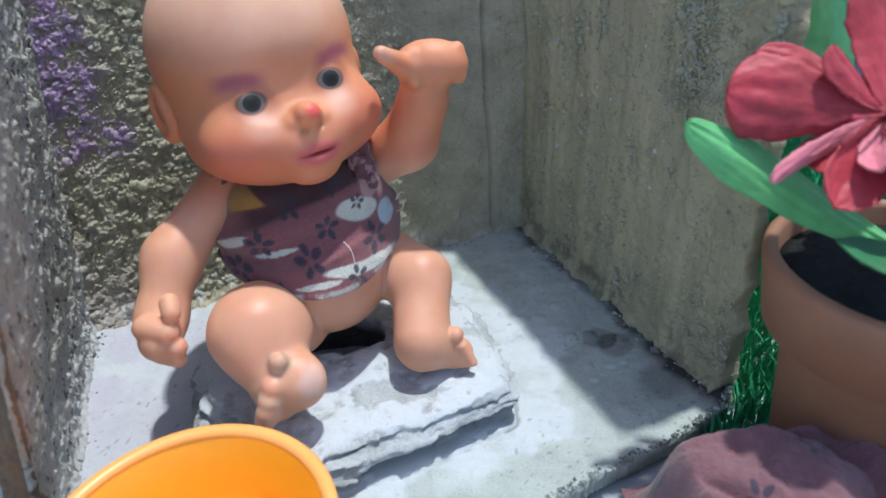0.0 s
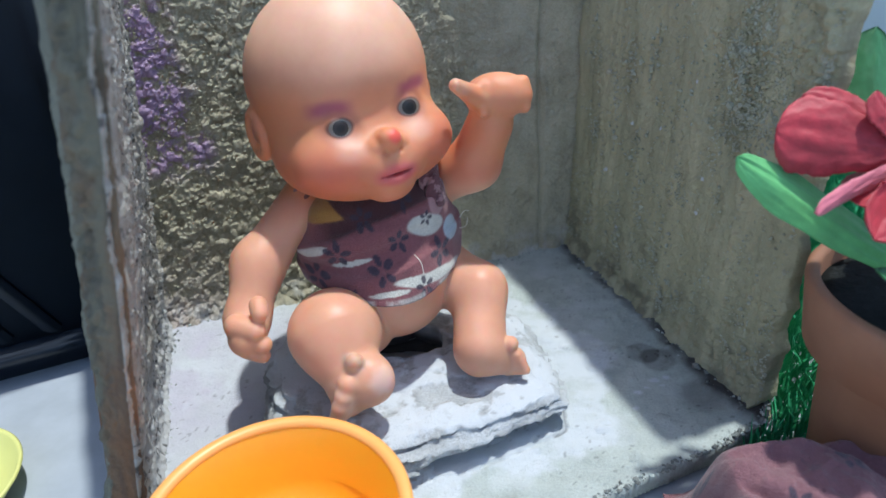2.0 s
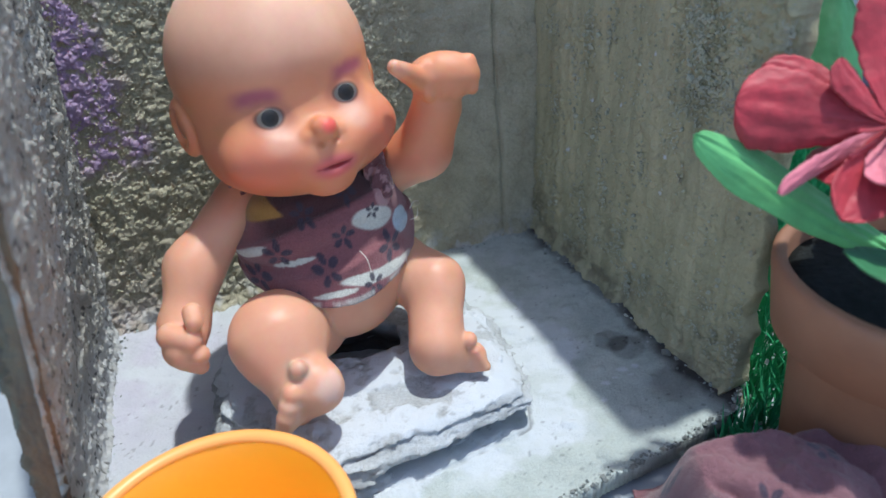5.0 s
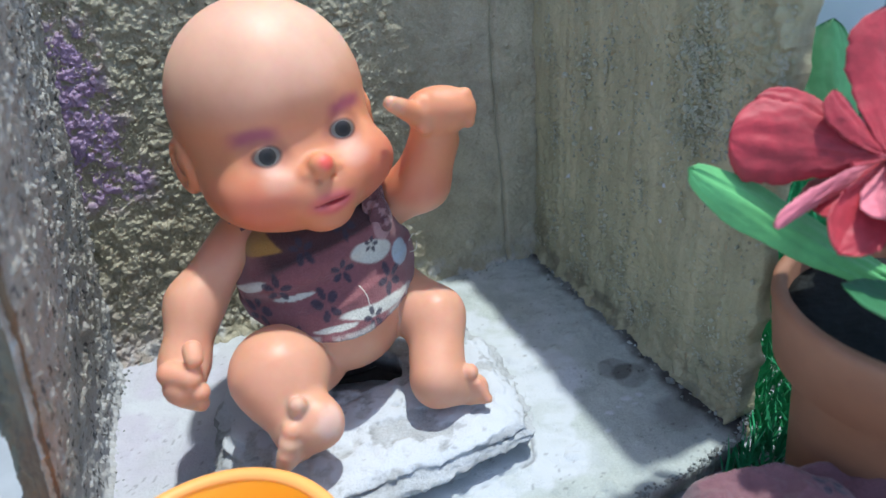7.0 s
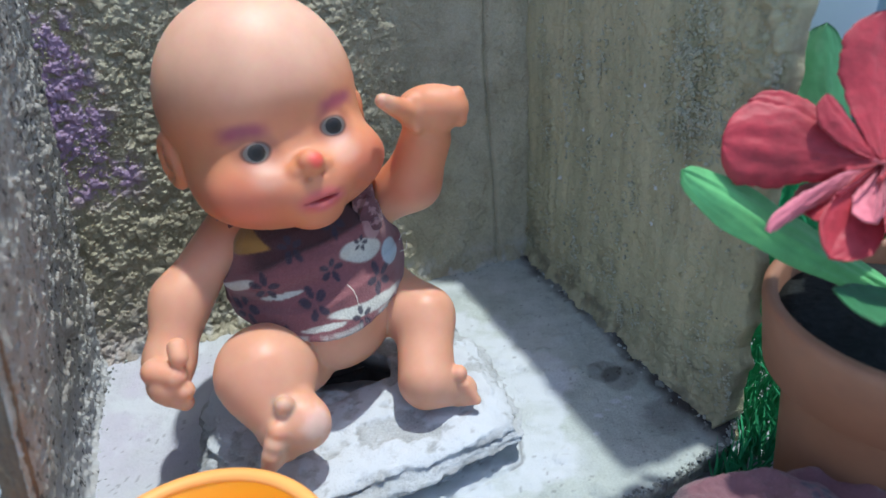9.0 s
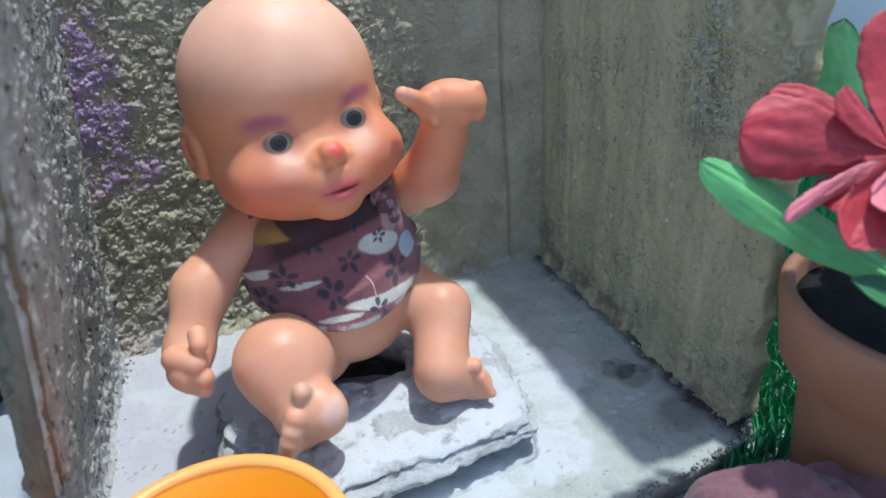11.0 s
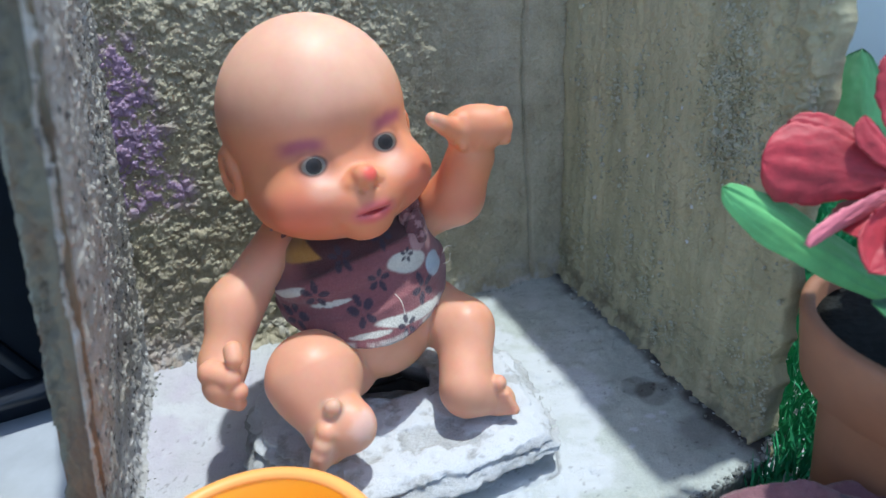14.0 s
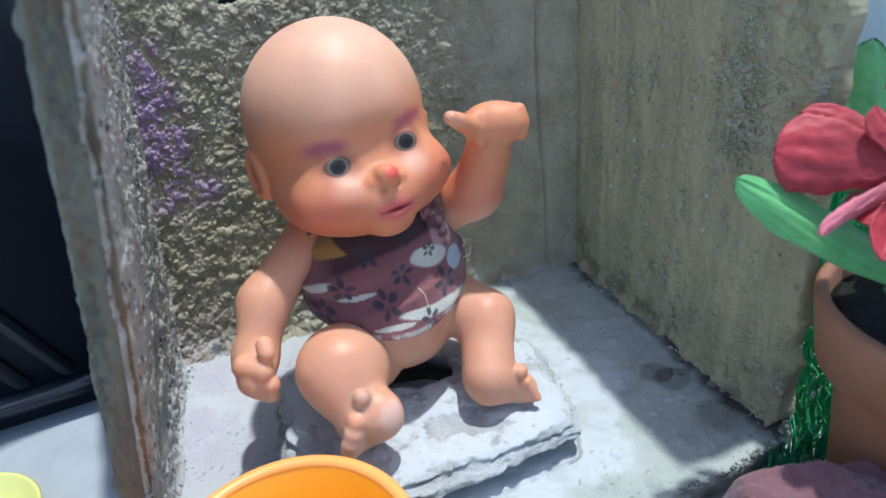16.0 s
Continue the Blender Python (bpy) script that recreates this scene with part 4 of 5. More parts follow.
def cloth_top():
    e = thing("doll_top", (-0.066, 0.238, 0.064), "wrapped mauve cotton doll top printed with small dark flowers", "doll clothes")

    def field(p):
        s, z = p[..., 0] * 0.9284 + p[..., 1] * 0.3716, p[..., 2]
        f0, f1 = fold_height(0, s), fold_height(1, s)
        thick = 0.0018 + 0.0019 * smooth(0.0005, -0.0005, z - f0) * smooth(-0.014, -0.002, z - f0) + 0.0016 * smooth(0.0005, -0.0005, z - f1)
        thick = thick + 0.0009 * np.sin(430 * z - 110 * s + 5 * fbm(p * 40, 2, 82)) * smooth(0.35, 0.65, fbm(p * 55, 2, 83)) + 0.0005 * (fbm(p * 160, 3, 84) - 0.5)
        d = torso_field(p) - thick
        hem = 0.0668 + 0.0014 * (fbm(p * 240, 3, 85) - 0.5) - 0.0018 * np.cos((s - 0.026) * 55)
        return np.maximum(np.maximum(d, hem - z), z - 0.1085)

    verts, faces = surface(field, (-0.112, 0.196, 0.055), (-0.016, 0.282, 0.115), 0.0008)
    ob = mesh_object("wrap", verts, faces, PRINT)
    s, z = verts[:, 0] * 0.9284 + verts[:, 1] * 0.3716, verts[:, 2]
    c = np.tile(np.array(MAUVE), (len(verts), 1))

    def dye(color, amount):
        c[:] = c * (1 - amount[:, None]) + np.asarray(color) * amount[:, None]

    over = smooth(-0.0004, 0.0004, z - fold_height(0, s))
    # Bodice above the first fold: the chin's shade is put into the dye.
    dye(SHADED_PLUM, 0.9 * over * smooth(-0.002, 0.008, s))
    dye(MUSTARD, over * smooth(0.0125, 0.0115, s + 0.9 * (z - 0.0995)) * smooth(-0.006, -0.005, s - 0.35 * (z - 0.0995)) * smooth(0.0945, 0.0955, z - 0.3 * s))
    for k in ((0.0475, 0.0915, 0.0095, 0.0046, -0.25), (-0.0035, 0.0850, 0.0072, 0.0016, 0.45), (0.0125, 0.0813, 0.0085, 0.0011, 0.20), (0.0445, 0.0722, 0.0170, 0.0022, -0.10), (0.0250, 0.0700, 0.0090, 0.0012, 0.05)):
        dye(CREAM, blot(s, z, *k))
    dye((0.42, 0.50, 0.54), blot(s, z, 0.0605, 0.0850, 0.004, 0.0045))
    dye((0.45, 0.25, 0.25), blot(s, z, 0.0550, 0.0985, 0.0045, 0.0050))
    for cs, cz, r, turn in ((0.0067, 0.0855, 0.0058, 0.3), (0.0238, 0.0790, 0.0058, 0.6), (0.0334, 0.0886, 0.0052, 0.1), (0.0525, 0.0792, 0.0060, 0.5), (-0.0025, 0.0743, 0.0048, 0.2),
                            (0.0088, 0.0690, 0.0040, 0.9), (0.0478, 0.0945, 0.0034, 1.2), (0.0410, 0.0700, 0.0044, 0.4), (0.0200, 0.0985, 0.0050, 0.4), (0.0390, 0.1040, 0.0050, 0.8)):
        dye(NAVY_DYE, 0.92 * print_flower(s, z, cs, cz, r, turn))
    hem = smooth(0.0700, 0.0688, z + 0.0018 * np.cos((s - 0.026) * 55))
    dye(CREAM, 0.65 * hem * smooth(0.35, 0.6, fbm(verts * np.array((260, 260, 60)), 3, 86)))
    paint(ob, "paint", np.clip(c, 0, 1))
    under(ob, e)
    # shoulder straps
    for name, a, b, r in (("strap", (-0.0975, 0.2400, 0.1030), (-0.0990, 0.2560, 0.1085), 0.0048), ("strap", (-0.0385, 0.2440, 0.0985), (-0.0430, 0.2520, 0.1140), 0.0055)):
        a, b = np.array(a), np.array(b)

        def band(p, a=a, b=b, r=r):
            return limb(p, a, b, r, r * 0.9) + 0.0009 * np.sin(900 * (p[..., 0] - p[..., 1])) + 0.0012 * (fbm(p * 200, 3, 88) - 0.5)

        lo, hi = np.minimum(a, b) - 0.008, np.maximum(a, b) + 0.008
        v, f = surface(band, lo, hi, 0.0007)
        st = mesh_object(name, v, f, PRINT)
        k = fbm(v * 300, 3, 89)[:, None]
        paint(st, "paint", np.where(k > 0.56, np.array((0.36, 0.20, 0.21)), np.array((0.15, 0.055, 0.065))))
        under(st, e)
    # frayed threads at the edge of the wrap
    for k, (p0, p1, p2) in enumerate((((-0.0452, 0.2130, 0.0870), (-0.0425, 0.2105, 0.0850), (-0.0412, 0.2090, 0.0795)), ((-0.0270, 0.2440, 0.0880), (-0.0245, 0.2420, 0.0925), (-0.0225, 0.2400, 0.0935)),
                                      ((-0.0270, 0.2430, 0.0830), (-0.0240, 0.2410, 0.0855), (-0.0232, 0.2400, 0.0900)))):
        tube("thread", [p0, p1, p2], 0.00016, CREAM_THREAD, e)
    return e


cloth_top()


# ---- orange bowl ----
PEACH = plain_material("peach_orange_rim", (0.82, 0.37, 0.10), 0.4, 0.06, 60, 0.05)


def bowl():
    e = thing("bowl", (-0.086, 0.115, 0.001), "glossy orange plastic bowl standing on the clay floor", "bowl")
    r, z = 0.046, 0.044
    prof = [(0.022, 0.0), (0.030, 0.003), (0.040, 0.018), (r - 0.001, z - 0.004), (r, z - 0.0012), (r - 0.001, z), (r - 0.0028, z), (r - 0.0040, z - 0.0014), (0.0375, 0.019), (0.029, 0.007), (0.012, 0.0045), (0.001, 0.0042)]
    lathe("shell", prof, ORANGE, e)
    lathe("rim", [(r - 0.0042, z - 0.0016), (r + 0.0004, z - 0.0016), (r + 0.0006, z - 0.0002), (r - 0.0004, z + 0.0006), (r - 0.0026, z + 0.0006), (r - 0.0040, z - 0.0004), (r - 0.0042, z - 0.0015)], PEACH, e, ring=True)
    return e


bowl()


# ---- flower pot with cloth flower ----
POT = Vector((0.1475, 0.176, -0.0135))


def flower_pot():
    e = thing("flower_pot", POT, "brown terracotta-coloured plastic pot with a thick rim", "flower pot")
    h, r = 0.1055, 0.0450
    lathe("body", [(0.0240, 0.0), (0.0250, 0.001), (0.0325, h - 0.034), (0.0345, h - 0.026), (0.034, h - 0.026), (0.033, h - 0.02), (0.001, h - 0.02)], TERRACOTTA, e)
    lathe("rim", [(0.0345, h - 0.030), (0.0408, h - 0.0285), (r, h - 0.004), (r, h - 0.001), (r - 0.001, h), (r - 0.004, h), (r - 0.0050, h - 0.002), (0.0372, h - 0.026)], TERRACOTTA, e, ring=True)
    lathe("soil", [(0.0385, h - 0.014), (0.0391, h - 0.0085), (0.034, h - 0.0070), (0.02, h - 0.0055), (0.001, h - 0.005)], SOIL, e, wobble=0.006)
    return e


flower_pot()


def blade_mesh(name, base, tip, side, length_w, mat, parent, cup=0.25, bend=0.2, wave=0.0, thick=0.0005, seed=0, blunt=3.0, fold=0.0, nl=40, nw=22, fray=0.015):
    """A leaf or petal: a cupped, bent sheet from base to tip that is widest past its middle."""
    base, tip = np.asarray(base, float), np.asarray(tip, float)
    ax = tip - base
    L = np.linalg.norm(ax)
    ax = ax / L
    side = np.asarray(side, float)
    side = side - ax * (side @ ax)
    side /= np.linalg.norm(side)
    up = np.cross(ax, side)
    rng = np.random.default_rng(seed)
    ph = rng.uniform(0, 6, 4)
    gi, gj = np.meshgrid(np.arange(nl + 1) / nl, np.arange(nw + 1) / nw, indexing='ij')
    wrinkle = 0.0016 * (fbm(np.stack([gi * 2.5, gj * 7, gi * 0 + seed], -1), 4, 90 + seed) - 0.5) + 0.0005 * (fbm(np.stack([gi * 22, gj * 22, gi * 0 + seed], -1), 2, 70) - 0.5)
    top, bot = [], []
    for i in range(nl + 1):
        t = i / nl
        w = length_w * 0.5 * (0.06 + 0.94 * min(1.0, t * 1.25) ** 0.75) * (max(0.0, 1 - t**blunt) ** 0.5 * 0.98 + 0.02) * (1 + 0.03 * math.sin(23 * t + ph[3]) + fray * rng.uniform(-1, 0.6))
        for j in range(nw + 1):
            s = 2 * j / nw - 1
            lift = cup * w * s * s + bend * L * (t * (1 - t)) * 1.0 + wave * L * (math.sin(9 * t + ph[0] + 2 * s) + 0.6 * math.sin(17 * t + ph[1] - 3 * s)) * abs(s) + fold * w * abs(s) + wrinkle[i, j]
            p = base + ax * L * t + side * (w * s) + up * lift
            top.append(p + up * thick / 2)
            bot.append(p - up * thick / 2)
    n = nw + 1
    m = len(top)
    faces = []
    for i in range(nl):
        for j in range(nw):
            a, b, c, d = i * n + j, i * n + j + 1, (i + 1) * n + j + 1, (i + 1) * n + j
            faces += [(a, b, c, d), (m + d, m + c, m + b, m + a)]
    ring = [j for j in range(n)] + [i * n + nw for i in range(1, nl + 1)] + [nl * n + j for j in range(nw - 1, -1, -1)] + [i * n for i in range(nl - 1, 0, -1)]
    for a, b in zip(ring, ring[1:] + ring[:1]):
        faces.append((b, a, m + a, m + b))
    ob = mesh_object(name, top + bot, faces, mat)
    return under(ob, parent)


def cloth_flower():
    c = np.array((0.1290, 0.1840, 0.1400))
    e = thing("artificial_flower", (0.143, 0.176, 0.080), "artificial flower with red fabric petals and green leaves in a pot", "flower")
    tube("stem", [(0.143, 0.176, 0.080), (0.140, 0.176, 0.105), (0.131, 0.182, 0.132), tuple(c)], 0.0018, STEM, e)
    petals = [((0.0855, 0.1985, 0.1450), 0.031, (0.10, 0.47, 0.87), 0.20, 0.10), ((0.0920, 0.1712, 0.1255), 0.010, (0.6, 0.2, 0.8), 0.5, 0.05), ((0.1060, 0.1610, 0.1215), 0.022, (0.8, 0.3, 0.2), 0.3, 0.1),
              ((0.1140, 0.1970, 0.1575), 0.016, (0.5, 0.6, 0.3), 0.5, 0.1), ((0.1350, 0.2080, 0.1790), 0.034, (0.9, 0.2, 0.1), 0.25, 0.15), ((0.1280, 0.1550, 0.1230), 0.028, (0.9, 0.2, 0.0), 0.3, 0.1),
              ((0.1650, 0.1750, 0.1500), 0.030, (0.1, 0.8, 0.3), 0.3, 0.1), ((0.1500, 0.2150, 0.1450), 0.028, (0.8, -0.4, 0.2), 0.3, 0.1), ((0.0960, 0.2080, 0.1530), 0.022, (0.2, 0.5, 0.85), 0.3, 0.2), ((0.1050, 0.1810, 0.1270), 0.030, (0.55, 0.75, 0.35), 0.2, 0.05), ((0.1120, 0.1760, 0.1180), 0.024, (0.7, 0.3, 0.6), 0.2, 0.05), ((0.1150, 0.1600, 0.1330), 0.014, (0.7, 0.3, 0.6), 0.5, 0.1)]
    for k, (tip, w, side, cup, bend) in enumerate(petals):
        blade_mesh("petal", c, tip, side, w, PINK if k in (1, 11) else PETAL, e, cup, bend, 0.008, seed=k, blunt=7.0 if k == 0 else 4.0, fray=0.05)
    for k in range(5):
        a = k * 1.25
        tube("stamen", [tuple(c), (c[0] - 0.008 + 0.004 * math.cos(a), c[1] - 0.008, c[2] + 0.004 * math.sin(a)), (c[0] - 0.014 + 0.006 * math.cos(a), c[1] - 0.012, c[2] + 0.007 * math.sin(a))], 0.0006, PETAL, e)
    leaves = [((0.1530, 0.1760, 0.0880), (0.0720, 0.1930, 0.1370), 0.0225, (0.35, 0.55, 0.75), 0.12), ((0.1330, 0.2100, 0.1250), (0.1340, 0.2420, 0.1680), 0.030, (0.9, 0.1, 0.0), 0.2),
              ((0.1400, 0.1700, 0.1000), (0.1120, 0.1420, 0.1120), 0.036, (0.75, -0.55, 0.3), 0.2), ((0.1420, 0.1740, 0.1000), (0.1750, 0.1550, 0.1250), 0.026, (0.2, 0.8, 0.3), 0.2)]
    # Leaves after the first have their shade put into a darker green.
    for k, (base, tip, w, side, cup) in enumerate(leaves):
        blade_mesh("leaf", base, tip, side, w, LEAF if k == 0 else LEAF_SHADED, e, cup, 0.10, 0.003, seed=20 + k, blunt=3.0, fold=0.25)
    return e


cloth_flower()


# ---- crumpled cloth in front ----
def crumpled_cloth():
    nu, nv = 230, 170
    u, v = np.meshgrid(np.linspace(0, 1, nu), np.linspace(0, 1, nv), indexing="ij")
    x = 0.066 + 0.115 * u - 0.006 * v
    y = 0.075 + 0.095 * v + 0.018 * u * v
    p = np.stack([x, y, x * 0], -1)
    dome = smooth(0.0, 0.11, u) * smooth(1.0, 0.80, v) * smooth(0.0, 0.15, v) * smooth(1.35, 0.85, u)
    z = -0.010 + 0.042 * dome + 0.007 * (fbm(p * 55, 3, 91) - 0.4) + 0.006 * np.abs(np.sin(95 * x + 40 * y + 5 * fbm(p * 40, 2, 92))) * dome + 0.0045 * (fbm(p * 150, 4, 93) - 0.5)
    verts = np.stack([x, y, np.maximum(z, -0.0115)], -1).reshape(-1, 3)
    idx = np.arange(nu * nv).reshape(nu, nv)
    f = np.stack([idx[:-1, :-1], idx[1:, :-1], idx[1:, 1:], idx[:-1, 1:]], -1).reshape(-1, 4)
    ob = mesh_object("crumpled_cloth", verts, f, PRINT)
    c = np.tile(np.array((0.225, 0.10, 0.115)), (len(verts), 1))
    for cs, cz, r in ((0.0655, 0.1540, 0.0050), (0.0900, 0.1300, 0.0055), (0.1150, 0.1480, 0.0055), (0.1000, 0.0950, 0.0055), (0.1400, 0.1200, 0.0055)):
        k = (0.85 * print_flower(verts[:, 0], verts[:, 1], cs, cz, r, cs * 90))[:, None]
        c = c * (1 - k) + np.array(NAVY_DYE) * k
    paint(ob, "paint", c)
    sol = ob.modifiers.new("thickness", "SOLIDIFY")
    sol.thickness = 0.0012
    return tagged(ob, "crumpled mauve printed cotton cloth lying beside the pot", "cloth")


crumpled_cloth()


# ---- artificial grass behind the side wall ----
def turf():
    rng = np.random.default_rng(77)
    verts, faces = [], []
    for _ in range(22000):
        x, y = rng.uniform(0.100, 0.40), rng.uniform(0.165, 0.58)
        if (y > 0.212 and (x - 0.1225) * 0.922 + (y - 0.217) * 0.386 < 0.002) or (y <= 0.212 and y > 0.197 + 0.6 * (x - 0.106)) and x < 0.122 or x + y < 0.292 or math.hypot(x - POT.x, y - POT.y) < 0.030:
            continue
        a, h = rng.uniform(0, 6.28), rng.uniform(0.012, 0.022)
        w = 0.0009
        dx, dy = rng.normal(0, 0.006, 2)
        n = len(verts)
        verts += [(x - w * math.cos(a), y - w * math.sin(a), -0.013), (x + w * math.cos(a), y + w * math.sin(a), -0.013),
                  (x + dx * 0.4 + w * 0.8 * math.cos(a), y + dy * 0.4 + w * 0.8 * math.sin(a), -0.013 + h * 0.6), (x + dx, y + dy, -0.013 + h), (x + dx * 0.4 - w * 0.8 * math.cos(a), y + dy * 0.4 - w * 0.8 * math.sin(a), -0.013 + h * 0.6)]
        faces.append((n, n + 1, n + 2, n + 3, n + 4))
    ob = mesh_object("artificial_grass", verts, faces, TURF, shade=False)
    return tagged(ob, "bright green plastic grass mat on the ground beside the wall", "grass", kind="stuff")


turf()


# ---- surroundings ----
def box(bm, lo, hi):
    g = bmesh.ops.create_cube(bm, size=1)
    bmesh.ops.transform(bm, matrix=Matrix.Translation([(a + b) / 2 for a, b in zip(lo, hi)]) @ Matrix.Diagonal([b - a for a, b in zip(lo, hi)] + [1]), verts=g["verts"])


bm = bmesh.new()
box(bm, (-30, -30, -0.30), (30, 30, -0.0135))
tagged(part("ground", bm, GROUND, None), "pale bluish polished stone ground", "ground", kind="structure")
bm = bmesh.new()
box(bm, (0.372, 0.62, -0.0135), (2.5, 0.72, 1.0))
tagged(part("wall_backdrop", bm, BLUE_WALL, None), "pale blue painted house wall", "wall", kind="structure")
bm = bmesh.new()
box(bm, (0.10, 0.60, -0.0135), (0.372, 0.72, 1.0))
bmesh.ops.bevel(bm, geom=bm.edges[:], offset=0.004, segments=2, affect="EDGES")
tagged(part("trim", bm, PALE_BLUE, None), "light blue painted pier at the end of the house wall", "pier", kind="structure")


def navy_crate():
    e = thing("storage_crate", (-0.33, 0.30, -0.0135), "dark navy plastic crate with slanted ribs on the ground", "crate")
    turn = Matrix.Translation((-0.2893, 0.2385, -0.0135)) @ Matrix.Rotation(math.atan2(0.0141, 0.0283), 4, "Z")

    def piece(name, lo, hi, shear=0.0, soft=0.002):
        bm = bmesh.new()
        box(bm, lo, hi)
        bmesh.ops.bevel(bm, geom=bm.edges[:], offset=soft, segments=2, affect="EDGES")
        for v in bm.verts:
            v.co.x -= shear * (v.co.z - lo[2])
        bm.transform(turn)
        return under(part(name, bm, NAVY, None), e)

    piece("body", (-0.30, 0.006, 0.0), (0.070, 0.25, 0.36))
    piece("ledge", (-0.30, -0.004, 0.014), (0.074, 0.03, 0.0225))
    for k in range(9):
        piece("rib", (-0.16 + 0.024 * k, 0.0005, 0.026), (-0.151 + 0.024 * k, 0.008, 0.20), 0.45)
    return e


navy_crate()


def pale_bowl():
    e = thing("pale_bowl", (-0.262, 0.158, -0.0135), "pale yellow-green plastic bowl standing on the ground", "bowl")
    shell = lathe("shell", [(0.02, 0.0), (0.026, 0.002), (0.036, 0.014), (0.0375, 0.016), (0.0365, 0.017), (0.035, 0.0155), (0.025, 0.004), (0.001, 0.003)], LIME, e)
    return e


pale_bowl()


# ---- added sheet that stands in for the dark behind the little window ----
def window_backing():
    away = Vector((-ALONG.y, ALONG.x, 0))
    bm = bmesh.new()
    box(bm, (0.0, 0.0, 0.0), (0.26, 0.012, 0.36))
    bmesh.ops.bevel(bm, geom=bm.edges[:], offset=0.0015, segments=2, affect="EDGES")
    m = Matrix.Identity(4)
    m.col[0], m.col[1] = (*ALONG, 0), (*away, 0)
    m.translation = CL + away * 0.140 + Vector((0, 0, -0.0135))
    bm.transform(m)
    return tagged(part("window_backing", bm, NAVY, None), "added dark sheet behind the mud wall that darkens the small window", "board")


window_backing()


# ---- loose clay crumbs along the seams of floor and walls ----
def seam_crumbs():
    rng = np.random.default_rng(5)
    verts, faces = [], []
    bm = bmesh.new()
    bmesh.ops.create_icosphere(bm, subdivisions=1, radius=1.0)
    bm.verts.ensure_lookup_table()
    shape = np.array([v.co[:] for v in bm.verts])
    tris = [[v.index for v in f.verts] for f in bm.faces]
    bm.free()
    front = [Vector((x, y, 0)) for x, y in FLOOR_OUTLINE[2:7]]
    runs = [(p, q, 90, 0.00061) for p, q in zip(front, front[1:])] + [(CF, RE, 130, 0.0006), (CF, CF + (CL - CF) * 0.45, 40, 0.0005), (CL, LF, 40, 0.0004), (CL, CL + (CF - CL) * 0.5, 40, 0.0005)]
    for a, b, count, size in runs:
        d = b - a
        n = Vector((d.y, -d.x, 0)).normalized()
        if n.dot(Vector((-0.05, 0.23, 0)) - a) < 0:
            n = -n
        for _ in range(count):
            t = rng.uniform(0.0, 1.0)
            p = a + d * t + n * (abs(rng.normal(0, 0.0016)) - 0.0008 if size == 0.00061 else 0.003 + abs(rng.normal(0, 0.003)))
            r = size * rng.lognormal(0, 0.4)
            s = shape * (r * rng.uniform(0.6, 1.5, 3)) * rng.uniform(0.65, 1.3, (len(shape), 1))
            s = s @ np.array(Matrix.Rotation(rng.uniform(0, 6.28), 3, "Z"))
            k = len(verts)
            verts += (s + np.array((p.x, p.y, 0.0004 + 0.15 * r))).tolist()
            faces += [[k + i for i in f] for f in tris]
    ob = mesh_object("clay_crumbs", verts, faces, MUD_FLOOR, shade=False)
    damp = np.zeros((len(verts), 3))
    damp[:, 2] = 0.55 * np.repeat(rng.random(len(verts) // len(shape)) < 0.7, len(shape))
    paint(ob, "stain_shade", damp)
    return tagged(ob, "small clay crumbs along the seams of floor and walls", "crumbs", kind="stuff")


seam_crumbs()


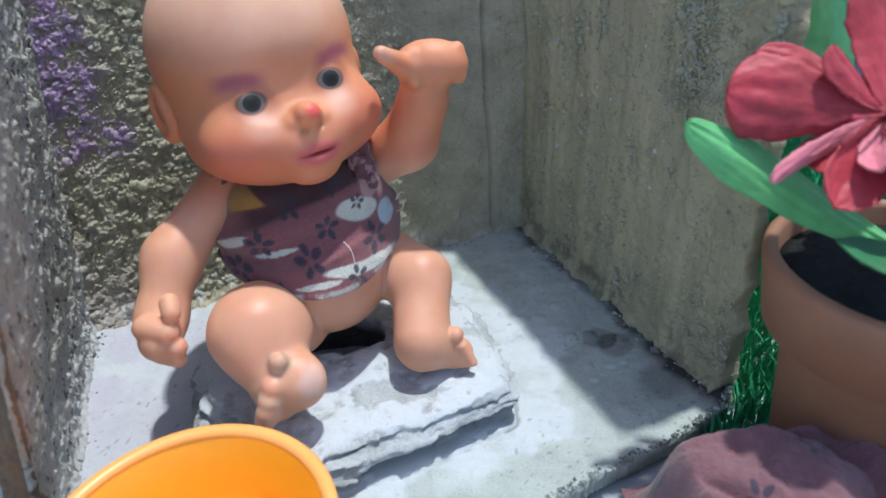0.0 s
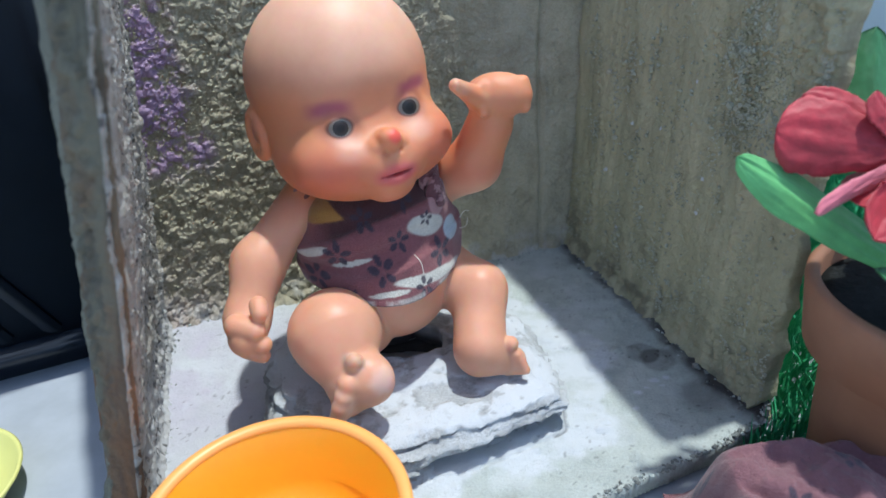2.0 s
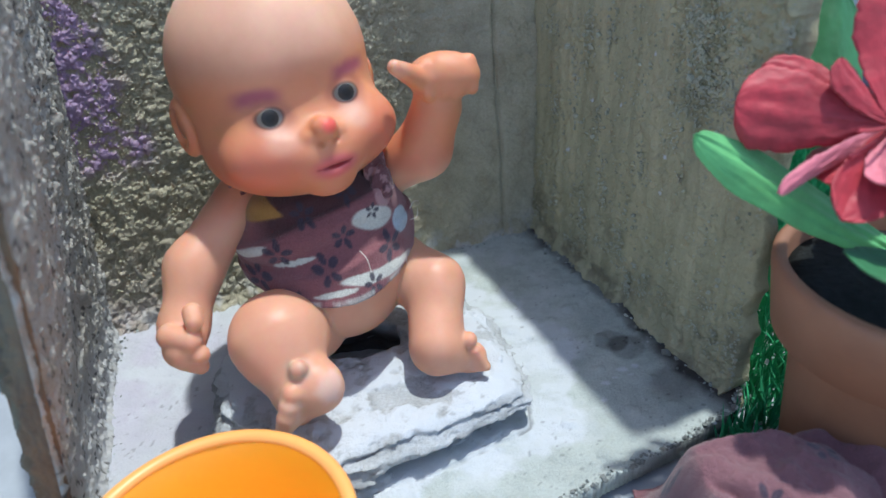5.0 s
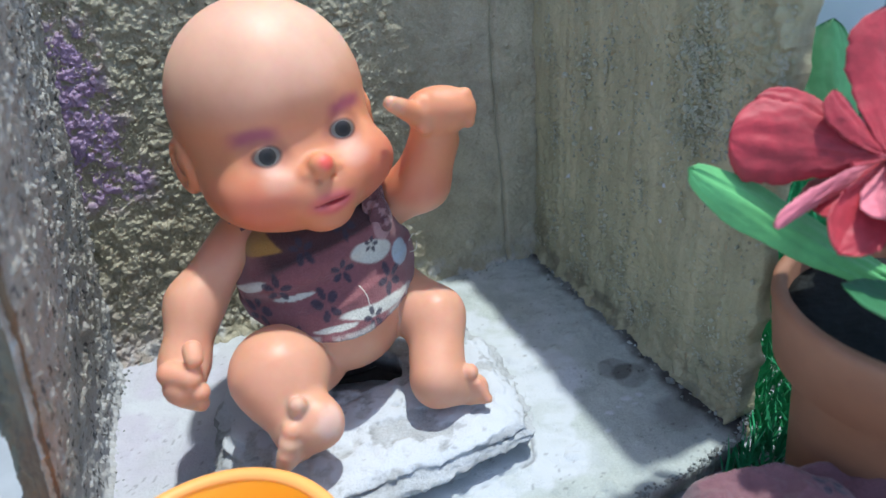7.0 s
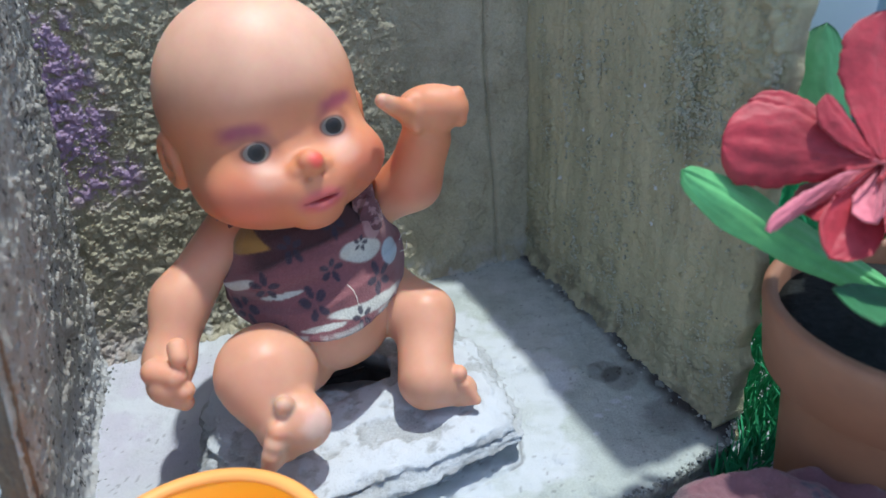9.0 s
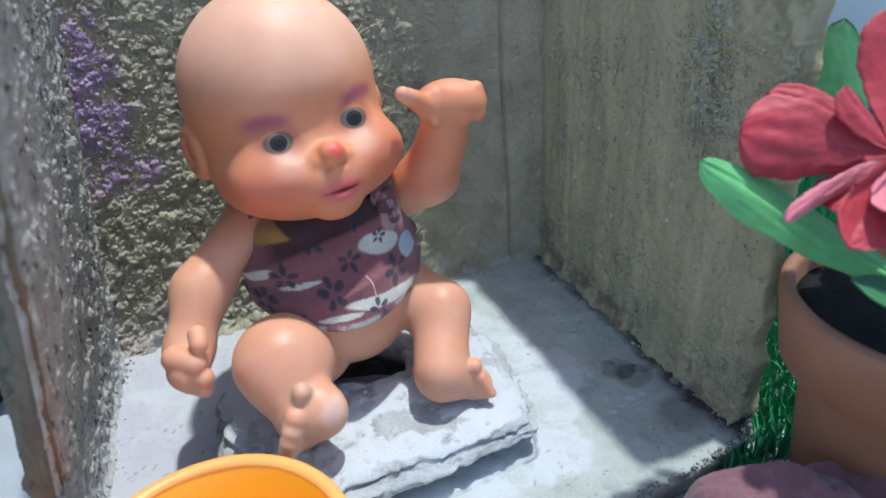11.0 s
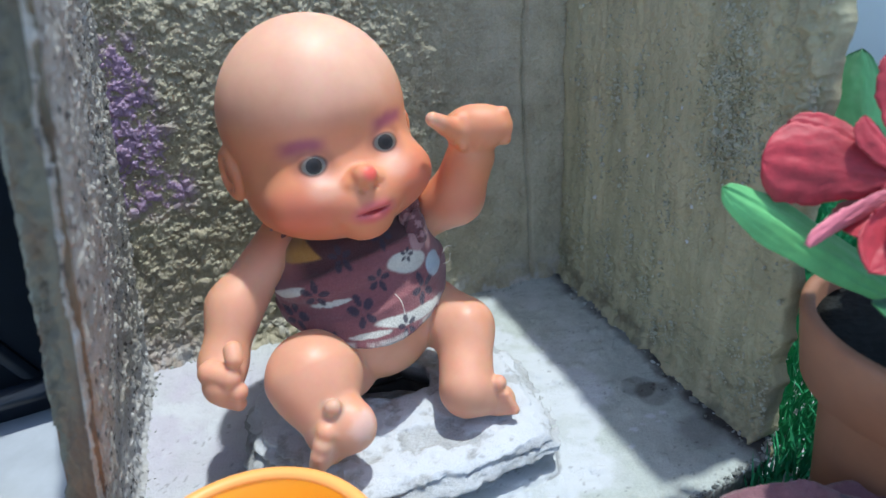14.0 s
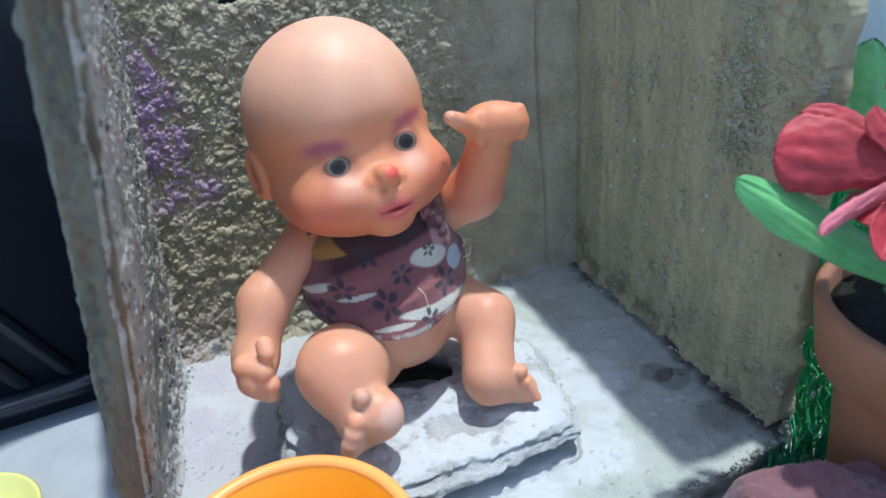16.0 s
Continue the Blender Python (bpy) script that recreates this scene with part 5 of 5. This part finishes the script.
def wall_crumbs(a, b, lean, count, size, where, mat, seed, label, away=0.0, slant=0.0):
    """Angular grains of dry mud stuck on a wall's face, thick where the mud is coarse."""
    rng = np.random.default_rng(seed)
    bm = bmesh.new()
    bmesh.ops.create_icosphere(bm, subdivisions=1, radius=1.0)
    bm.verts.ensure_lookup_table()
    shape = np.array([v.co[:] for v in bm.verts])
    tris = np.array([[v.index for v in f.verts] for f in bm.faces])
    bm.free()
    d = b - a
    length = d.length
    u = np.array(d / length)
    n = np.array((u[1], -u[0], 0.0))
    s, z = rng.uniform(0, length, count), rng.uniform(0.001, HIGH - 0.004, count)
    clump = smooth(0.40, 0.62, fbm(np.stack([s * 90, z * 90, s * 0 + seed], -1), 4, seed))
    keep = rng.uniform(0, 1, count) < where(s, z) * (0.15 + 0.85 * clump)
    s, z = s[keep], z[keep]
    r = size * rng.lognormal(0, 0.35, len(s))
    s = s + slant * z * smooth(0.3 * length, length, s)
    place = np.array(a)[None] + s[:, None] * u + n * (0.0004 + 0.10 * r)[:, None]
    place[:, 0] += z * (lean[0] + (lean[1] - lean[0]) * s / length)
    place[:, 2] = z
    place -= (away * z * smooth(length, 0.6 * length, s))[:, None] * n
    q, _ = np.linalg.qr(rng.normal(size=(len(s), 3, 3)))
    grains = shape[None] * rng.uniform(0.65, 1.35, (len(s), len(shape), 1)) * rng.uniform(0.6, 1.3, (len(s), 1, 3))
    verts = np.einsum("kij,kmj->kmi", q, grains) * r[:, None, None] + place[:, None]
    faces = (tris[None] + len(shape) * np.arange(len(s))[:, None, None]).reshape(-1, 3)
    ob = mesh_object("mud_grains", verts.reshape(-1, 3), faces, mat, shade=False)
    paint(ob, "stain_shade", np.zeros((len(verts) * len(shape), 3)))
    return tagged(ob, label, "mud grains", kind="stuff")


wall_crumbs(CF, RE, (0.0, 0.0), 60000, 0.00050, lambda u, z: np.clip(0.05 + 0.95 * smooth(0.116, 0.136, u) * smooth(0.110, 0.14, z) + 0.30 * smooth(0.06, 0.0, z) + 0.30 * smooth(0.58, 0.70, fbm(np.stack([u * 110, z * 22, u * 0 + 8], -1), 3, 39)), 0, 1),
            MUD_GRAIN, 101, "angular olive mud grains stuck on the smeared wall", slant=-0.045)
wall_crumbs(CF, RE, (0.0, 0.0), 40000, 0.00058, lambda u, z: smooth(0.112, 0.124, u) * smooth(0.172, 0.160, u) * smooth(0.118, 0.140, z + 0.2 * (u - 0.14)) * smooth(0.40, 0.55, fbm(np.stack([u * 70, z * 50, u * 0 + 3], -1), 3, 29)),
            MUD_RIGHT, 103, "coarse patch of olive mud grains high on the smeared wall", slant=-0.045)
wall_crumbs(CL, CF, (0.10, 0.0), 60000, 0.00036, lambda u, z: (0.06 + 0.55 * smooth(0.235, 0.15, u) + 0.25 * smooth(0.03, 0.0, z)) * (1 - (u > 0.058) * (u < 0.142) * (z > 0.188)), MUD_BACK, 102, "angular grey-brown mud grains stuck on the back wall", away=0.26)
